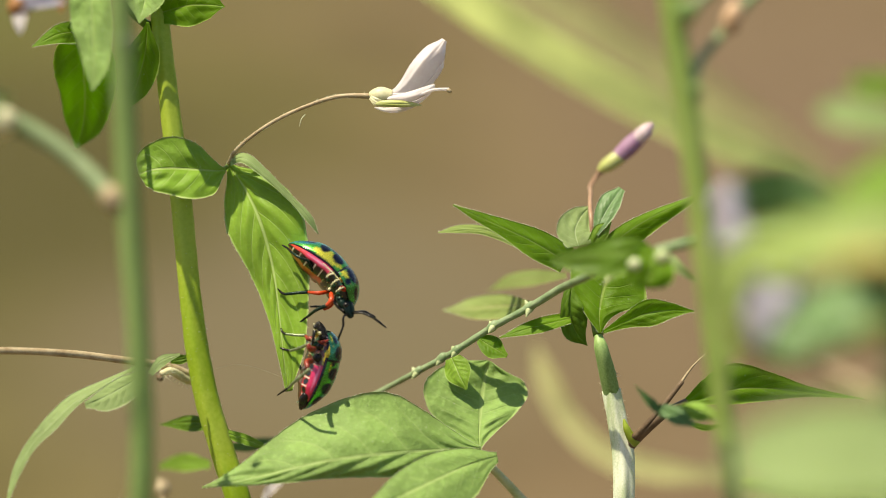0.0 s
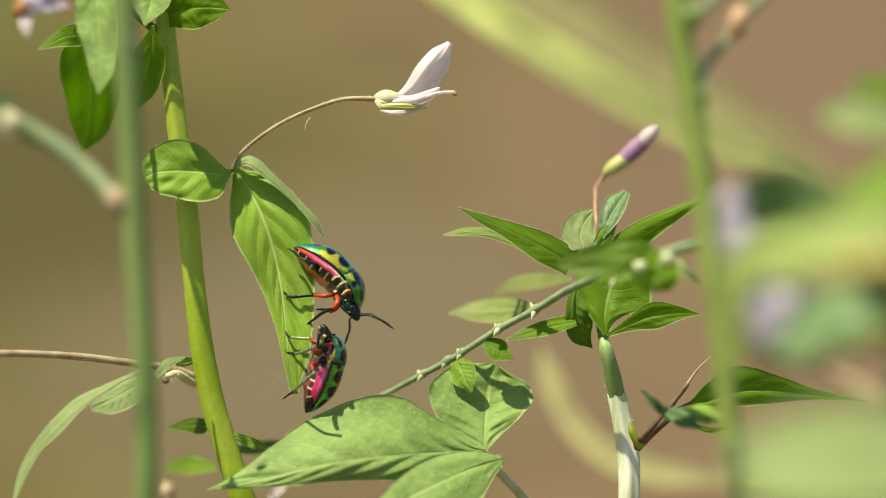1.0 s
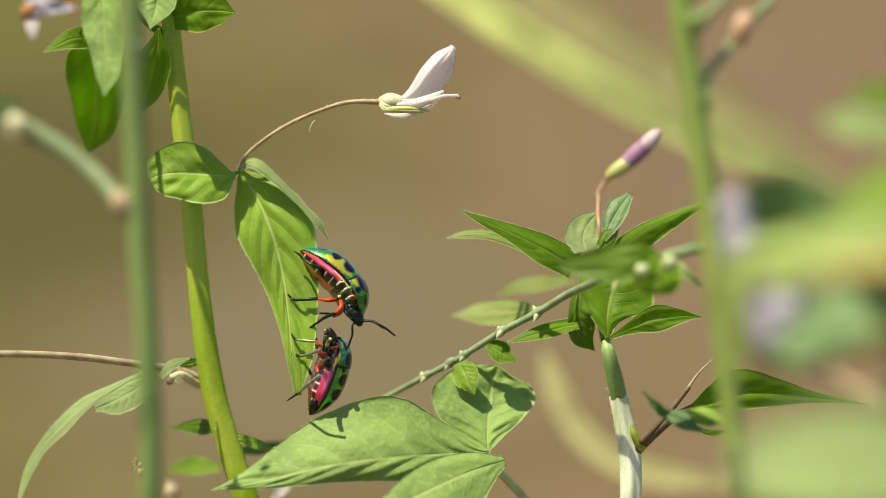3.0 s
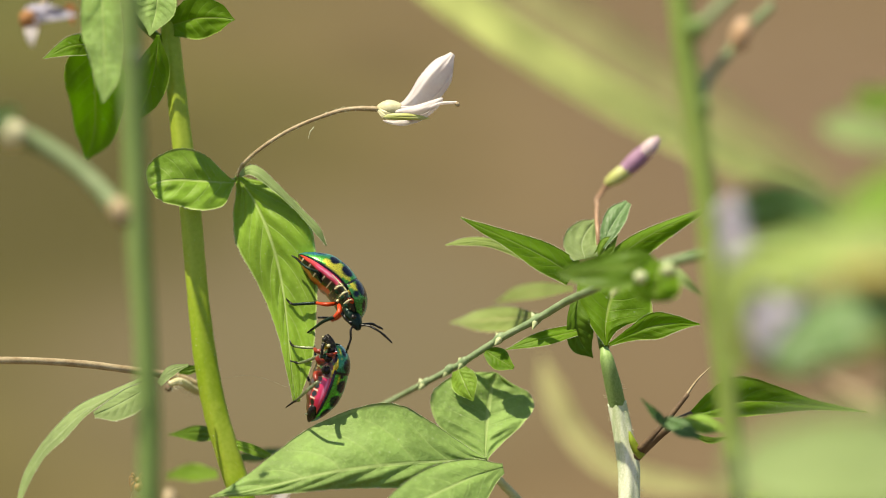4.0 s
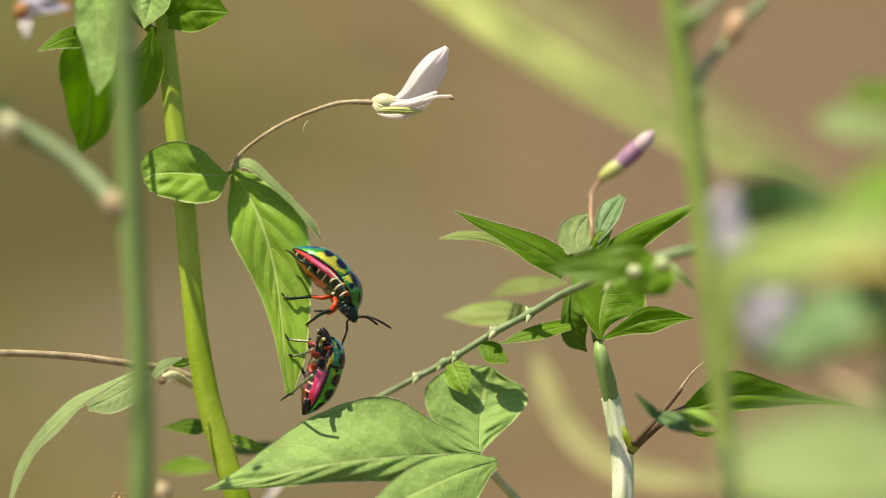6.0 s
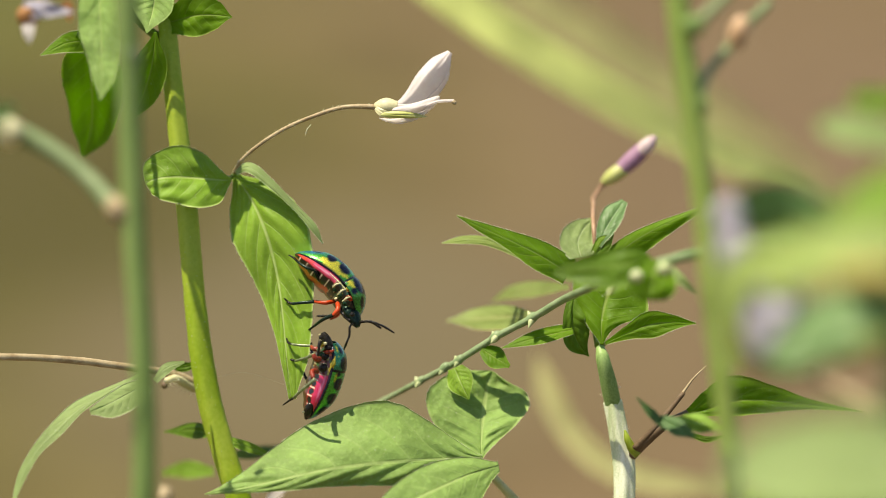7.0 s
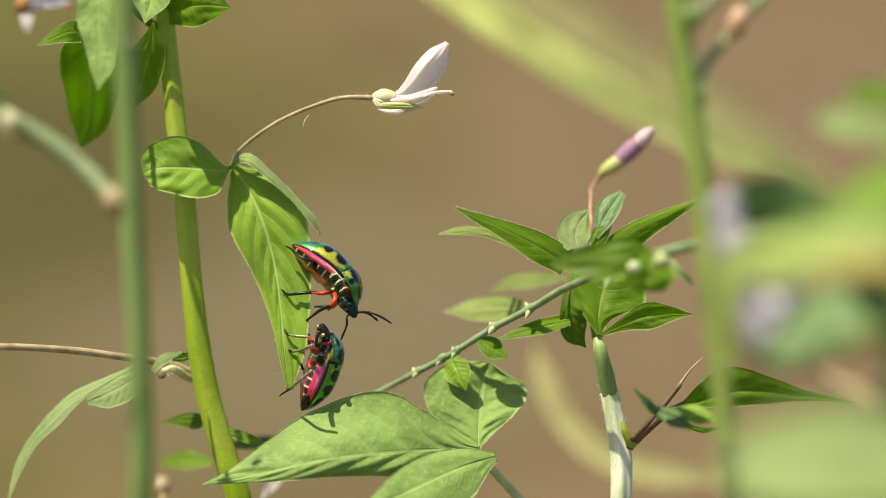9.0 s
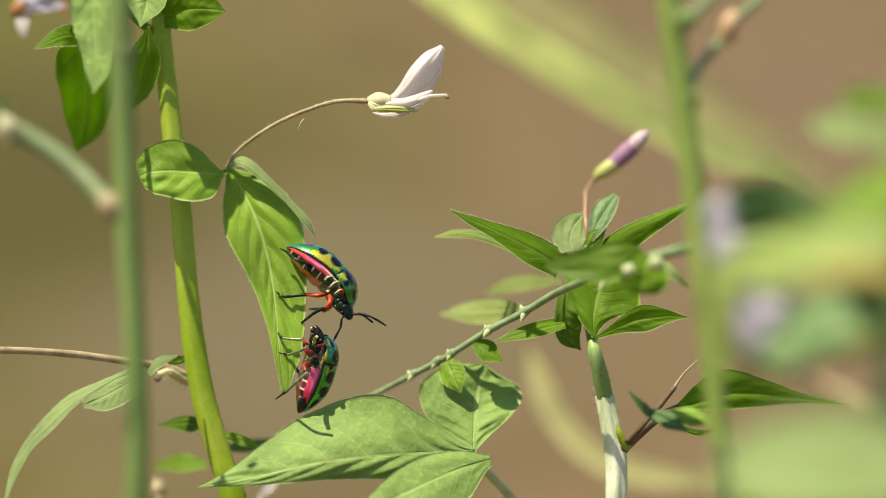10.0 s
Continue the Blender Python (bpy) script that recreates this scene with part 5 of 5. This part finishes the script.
def lower_bug():
    centre = V(-15.83, -5.54, 408.85)
    b = thing("jewel_bug", centre, "jewel bug, crimson belly, spotted green back, head up on leaf", "insect", "jewel bugs")
    axes = bug_frame((0.36, 0.93), 17)
    long, bow = 10.4, 0.35
    spots = [(0.16, 0.18, 0.10), (0.345, 0.18, 0.105), (0.53, 0.19, 0.10), (0.64, 0.13, 0.035), (0.3, 0.5, 0.09), (0.5, 0.5, 0.09)]
    part("scutellum", shell_mesh("scutellum", axes, centre, 0.0, 0.68, 2.5, 0, 2.9, long, bow, back_paint(spots, 0.62, 0.20, 0.67, (0.08, 0.42, 0.05)), SHELL), b, "green shield with ink-blue spots")
    neck = [(0.76, 0.22, 0.10), (0.90, 0.18, 0.045), (0.8, 0.6, 0.1)]
    part("pronotum", shell_mesh("pronotum", axes, centre, 0.66, 0.97, 2.5, 0, 2.95, long, bow, back_paint(neck, 0.9, 0.2, 0.67, (0.03, 0.22, 0.12)), SHELL, 40, 36, 0.05), b, "blue-green collar")
    part("belly", shell_mesh("belly", axes, centre, 0.0, 0.97, 0, 1.8, 2.85, long, bow, belly_paint((0.64, 0.022, 0.11), (0.60, 0.02, 0.025), (0.85, 0.28, 0.52), 0.06, (0.10, 0.02, 0.012), 0.275, 0.075, (0.09, 0.022, 0.012), (0.58, 0.04, 0.04)), BELLY, 150, 60, 0, True), b, "crimson belly with cream and black marks")
    rim(b, axes, centre, 0.03, 0.95, 2.95, long, bow, 0.17)
    part("plate", ball(V(-15.16, -6.97, 411.78), 0.5, GOLDEN, way=RISE, long=1.3), b, "golden chest plate")
    for at, size, edge in ((V(-15.66, -6.76, 412.60), 0.55, False), (V(-15.38, -7.17, 410.96), 0.5, True), (V(-15.11, -6.31, 413.20), 0.5, False)):
        plate(b, at, size, PLATE, edge)
    for at, size in ((V(-15.30, -7.00, 412.45), 0.60), (V(-15.63, -7.63, 411.17), 0.62), (V(-15.03, -6.46, 413.39), 0.5)):
        plate(b, at, size, BLACK, False)
    part("plate", tube([V(-14.78, -7.88, 410.58), V(-14.36, -7.70, 411.70), V(-14.15, -7.27, 412.60)], [0.15, 0.34, 0.15], GOLDEN, 10), b, "golden flank plate")
    part("plate", ball(V(-15.71, -6.72, 413.98), 0.42, GOLDEN), b, "golden throat")
    part("plate", tube([V(-15.61, -7.52, 413.26), V(-14.90, -7.65, 413.15), V(-14.22, -7.20, 413.31)], [0.12, 0.26, 0.12], RUST, 8), b, "rust-red collar ridge")
    part("plate", ball(V(-16.12, -7.19, 413.38), 0.32, CALYX), b, "cream hip")
    part("tail", bulb(V(-17.14, -8.15, 406.62), V(-17.86, -7.18, 404.31), [0.3, 0.55, 0.62, 0.56, 0.4, 0.2], BLACK), b, "rounded black tail")
    part("plate", ball(V(-18.09, -9.08, 405.80), 0.16, CALYX), b, "cream spot")
    h = part("head", bulb(V(-14.98, -5.91, 413.53), V(-15.69, -5.50, 415.18), [0.6, 0.66, 0.62, 0.5, 0.25], BLACK), b, "black-green head")
    for c, k in ((V(-15.86, -7.84, 414.89), 0.17), (V(-15.30, -7.96, 414.41), 0.22), (V(-16.02, -7.31, 415.39), 0.12)):
        part("spot", ball(c, k, CALYX), h, "cream spot")
    part("eye", ball(V(-15.75, -8.55, 415.38), 0.35, BLACK), h)
    part("beak", tube([V(-15.64, -6.55, 415.11), V(-16.01, -7.77, 414.35), V(-16.22, -8.14, 412.86)], [0.3, 0.25, 0.15], BLACK, 8), h)
    limb(b, [V(-16.06, -6.98, 413.40), V(-16.69, -6.98, 413.40), V(-17.17, -5.93, 413.46)], [0.31, 0.31, 0.20], RUST, "thigh", "rust-red thigh")
    limb(b, [V(-17.17, -5.91, 413.53), V(-18.69, -5.42, 413.46), V(-19.78, -4.90, 413.46)], [0.19, 0.18, 0.15], SHIN, "shin")
    limb(b, [V(-19.78, -4.90, 413.46), V(-20.16, -4.37, 413.53), V(-20.41, -3.77, 413.88)], [0.16, 0.15, 0.08], BLACK, "foot")
    limb(b, [V(-16.01, -8.25, 412.45), V(-16.52, -9.17, 412.86), V(-16.73, -9.05, 413.34)], [0.34, 0.34, 0.24], RUST, "thigh", "rust-red thigh")
    limb(b, [V(-16.59, -9.05, 413.34), V(-18.03, -7.27, 412.24), V(-19.21, -5.42, 411.40)], [0.22, 0.20, 0.16], SHIN, "shin")
    limb(b, [V(-19.21, -5.42, 411.40), V(-19.81, -4.90, 411.40), V(-20.69, -4.35, 411.53)], [0.16, 0.15, 0.08], BLACK, "foot")
    limb(b, [V(-16.29, -8.62, 410.95), V(-16.87, -9.58, 411.23), V(-16.67, -10.74, 410.71)], [0.34, 0.34, 0.27], RUST, "thigh", "rust-red thigh")
    limb(b, [V(-16.41, -11.73, 410.86), V(-17.86, -11.05, 409.49), V(-19.30, -8.46, 407.45)], [0.24, 0.22, 0.16], SHIN, "shin")
    limb(b, [V(-19.30, -8.46, 407.45), V(-19.93, -7.59, 406.81), V(-20.77, -6.77, 405.97)], [0.16, 0.14, 0.08], BLACK, "foot")
    limb(b, [V(-17.10, -3.21, 407.85), V(-18.09, -2.11, 408.12), V(-18.45, -1.90, 408.95)], [0.20, 0.19, 0.14], BLACK, "shin")
    limb(b, [V(-17.10, -2.38, 411.18), V(-17.45, -1.21, 411.74), V(-17.45, -1.00, 412.57)], [0.20, 0.19, 0.14], BLACK, "shin")
    return b, centre


bug_a, bug_a_at = upper_bug()
bug_b, bug_b_at = lower_bug()


def feeler(owner, points):
    """A jointed feeler, a part that turns at its root."""
    me = tube(points, [0.17, 0.14, 0.17, 0.13, 0.16, 0.09], BLACK, 8, 8, 0, 0.1)
    at = points[0]
    me.transform(Matrix.Translation(-at))
    ob = new("feeler", me)
    ob.parent = owner
    ob.location = at - root(owner)
    return tagged(ob, "thin black jointed feeler")


feel_a = feeler(bug_a, [V(-11.14, -5.81, 416.43), V(-10.14, -6.29, 416.57), V(-9.07, -6.88, 416.29), V(-8.16, -7.01, 415.75), V(-7.03, -7.23, 414.86)])
feel_b = feeler(bug_a, [V(-11.92, -5.86, 416.23), V(-12.37, -6.89, 416.22), V(-12.44, -7.18, 415.06), V(-12.80, -7.42, 414.11), V(-13.12, -6.65, 413.08)])
feel_c = feeler(bug_a, [V(-11.07, -3.86, 415.97), V(-9.87, -3.85, 416.04), V(-9.09, -3.93, 415.69), V(-8.45, -4.02, 415.35)])


# ======================= small spider on its thread =======================
def spider():
    home = V(-37.18, -14.06, 399.87)
    sp = thing("spider", home, "tiny amber spider climbing down a silk thread", "spider")
    part("abdomen", ball(home + (RISE * -0.45 + RIGHT * 0.1) * 0.001, 0.5, AMBER, way=RISE, long=1.15), sp, "round amber abdomen")
    part("head", ball(home + RISE * 0.0004, 0.34, AMBER), sp)
    for side in (-1, 1):
        for k, (rise, reach) in enumerate(((1.1, 0.7), (0.6, 0.95), (0.0, 0.95), (-0.8, 0.8))):
            knee = home + (RIGHT * side * reach * 0.75 + RISE * (0.45 + rise * 0.75) - AHEAD * 0.35) * 0.001
            foot = home + (RIGHT * side * reach + RISE * (rise - 0.25)) * 0.001
            part("leg", tube([home + (RIGHT * side * 0.2 + RISE * 0.4) * 0.001, knee, foot], [0.085, 0.07, 0.04], AMBER, 6), sp)
    return sp


little_spider = spider()
SPIDER_WAY = [(0.0, V(-37.18, -14.06, 399.87)), (1.0, V(-37.46, -14.13, 399.60)), (1.5, V(-38.37, -14.23, 399.19)), (2.0, V(-38.71, -14.25, 399.12)), (2.5, V(-38.65, -14.15, 399.53)), (3.2, V(-38.58, -14.26, 399.06)), (4.0, V(-38.71, -14.47, 398.25)),
              (4.5, V(-39.06, -14.65, 397.50)), (5.0, V(-39.41, -14.84, 396.76)), (5.5, V(-39.69, -14.96, 396.29)), (6.0, V(-40.11, -15.26, 395.07)), (6.8, V(-40.66, -15.92, 392.43)), (10.0, V(-40.94, -17.01, 388.04))]
part("silk_thread", tube([V(-37.40, -2.83, 407.73), V(-37.24, -13.59, 399.71), V(-38.78, -13.77, 398.96), V(-38.78, -13.99, 398.08), V(-39.47, -14.36, 396.59), V(-40.17, -14.79, 394.90), V(-41.01, -16.71, 387.19), V(-46, -10, 280), V(-44, -10, 0)],
                         [0.006] * 9, HAIR, 5), bug_weed, "fine silk thread")


# ======================= what moves =======================
def shifted(home, right, rise, turn):
    """A place moved by millimetres to the right and up, and turned clockwise by degrees, as seen from the front."""
    return Matrix.Translation(home + (RIGHT * right + RISE * rise) * 0.001) @ Matrix.Rotation(radians(turn), 4, AHEAD)


# seconds, right, up (mm), clockwise turn (degrees)
BUG_A_WAY = [
    (0.0, 0.00, -0.00, 0.00),
    (0.5, 0.04, 0.07, -1.05),
    (1.0, 0.06, -0.01, -0.46),
    (1.5, 0.15, -0.05, -0.78),
    (2.0, 0.17, -0.18, 1.42),
    (2.5, 0.22, -0.46, 1.88),
    (4.0, 0.10, 0.00, 1.51),
    (4.5, 0.17, -0.02, 0.12),
    (5.0, 0.21, -0.10, 0.98),
    (5.5, 0.19, 0.04, -0.41),
    (7.0, 0.29, -0.05, -0.53),
    (7.5, 0.27, -0.41, 1.71),
    (8.0, 0.28, -0.37, 0.67),
    (8.5, 0.24, -0.08, -0.89),
    (9.0, 0.22, -0.04, -1.08),
    (9.5, 0.22, -0.03, -1.24),
    (10.0, 0.16, 0.07, -1.33),
]
BUG_B_WAY = [
    (0.0, 0.00, -0.00, 0.00),
    (0.5, -0.06, -0.15, 0.70),
    (1.0, -0.00, -0.04, -0.73),
    (1.5, 0.02, -0.11, 0.35),
    (2.0, 0.06, -0.08, -1.39),
    (2.5, 0.18, -0.21, 0.63),
    (4.0, 0.12, -0.18, 0.08),
    (4.5, 0.15, -0.22, 0.74),
    (5.0, 0.24, -0.24, 1.51),
    (5.5, 0.27, -0.17, 0.93),
    (7.0, 0.24, -0.18, -0.33),
    (7.5, 0.21, -0.15, -0.72),
    (8.0, 0.31, -0.24, 0.57),
    (8.5, 0.29, -0.27, 0.08),
    (9.0, 0.21, -0.29, 0.76),
    (9.5, 0.19, -0.28, 0.15),
    (10.0, 0.18, -0.18, -1.30),
]
WEED_A_WAY = [
    (0.0, 0.00, -0.00, 0.00),
    (2.5, -0.18, -0.05, 0.00),
    (4.0, -0.19, -0.19, 0.00),
    (5.5, -0.25, -0.22, 0.00),
    (7.0, -0.21, -0.33, 0.00),
    (8.5, -0.27, -0.39, 0.00),
    (10.0, -0.26, -0.63, 0.00),
]
WEED_B_WAY = [
    (0.0, 0.00, -0.00, 0.00),
    (2.5, 0.23, -0.31, 0.00),
    (4.0, 0.32, -0.12, 0.00),
    (5.5, 0.21, -0.04, 0.00),
    (7.0, 0.39, 0.07, 0.00),
    (8.5, 0.51, 0.18, 0.00),
    (10.0, 0.31, 0.14, 0.00),
]
BUSH_WAY = [
    (0.0, 0.00, -0.00, 0.00),
    (2.5, -0.11, -0.12, 0.00),
    (4.0, -0.10, 0.03, 0.00),
    (5.5, -0.04, 0.19, 0.00),
    (7.0, -0.08, -0.02, 0.00),
    (8.5, -0.06, -0.11, 0.00),
    (10.0, -0.03, -0.38, 0.00),
]
# seconds, clockwise turn of each feeler
FEELER_A = [(0, 0), (0.5, -2.5), (1.5, -3), (2.5, -4.5), (4, 3), (4.5, -1.5), (5, -0.5), (5.5, -4.5), (7, -7.5), (7.5, -6), (8, -8.5), (8.5, -5), (9, -7), (10, -5.5)]
FEELER_B = [(0, 0), (0.5, 0), (1, -2), (1.5, 5), (2, 7), (2.5, -3), (4, -4), (5, -5), (5.5, -3), (7, 1), (8, -3), (8.5, -2), (9, 2), (9.5, 3), (10, 8)]
FEELER_C = [(0, 0), (0.9, 1), (1.3, 10), (1.8, 10), (2.2, 3), (2.7, 8), (3.8, -3), (5.2, 0), (5.7, 10), (7.4, 4), (8, 11), (10, 11)]


def motions():
    walk(cam, [(t, held(a, b, c, d)) for t, a, b, c, d in SHAKE], [(0, 0.63, 7150, 10), (10, 0.63, 7150, 10)])
    for ob, way in ((bug_a, BUG_A_WAY), (bug_b, BUG_B_WAY), (near_weed_a, WEED_A_WAY), (near_weed_b, WEED_B_WAY), (near_weed_c, BUSH_WAY)):
        home = ob.location.copy()
        walk(ob, [(t, shifted(home, x, z, turn)) for t, x, z, turn in way])
    walk(little_spider, [(t, Matrix.Translation(at)) for t, at in SPIDER_WAY])
    for ob, way in ((feel_a, FEELER_A), (feel_b, FEELER_B), (feel_c, FEELER_C)):
        home = ob.location.copy()
        walk(ob, [(t, shifted(home, 0, 0, turn)) for t, turn in way])


motions()
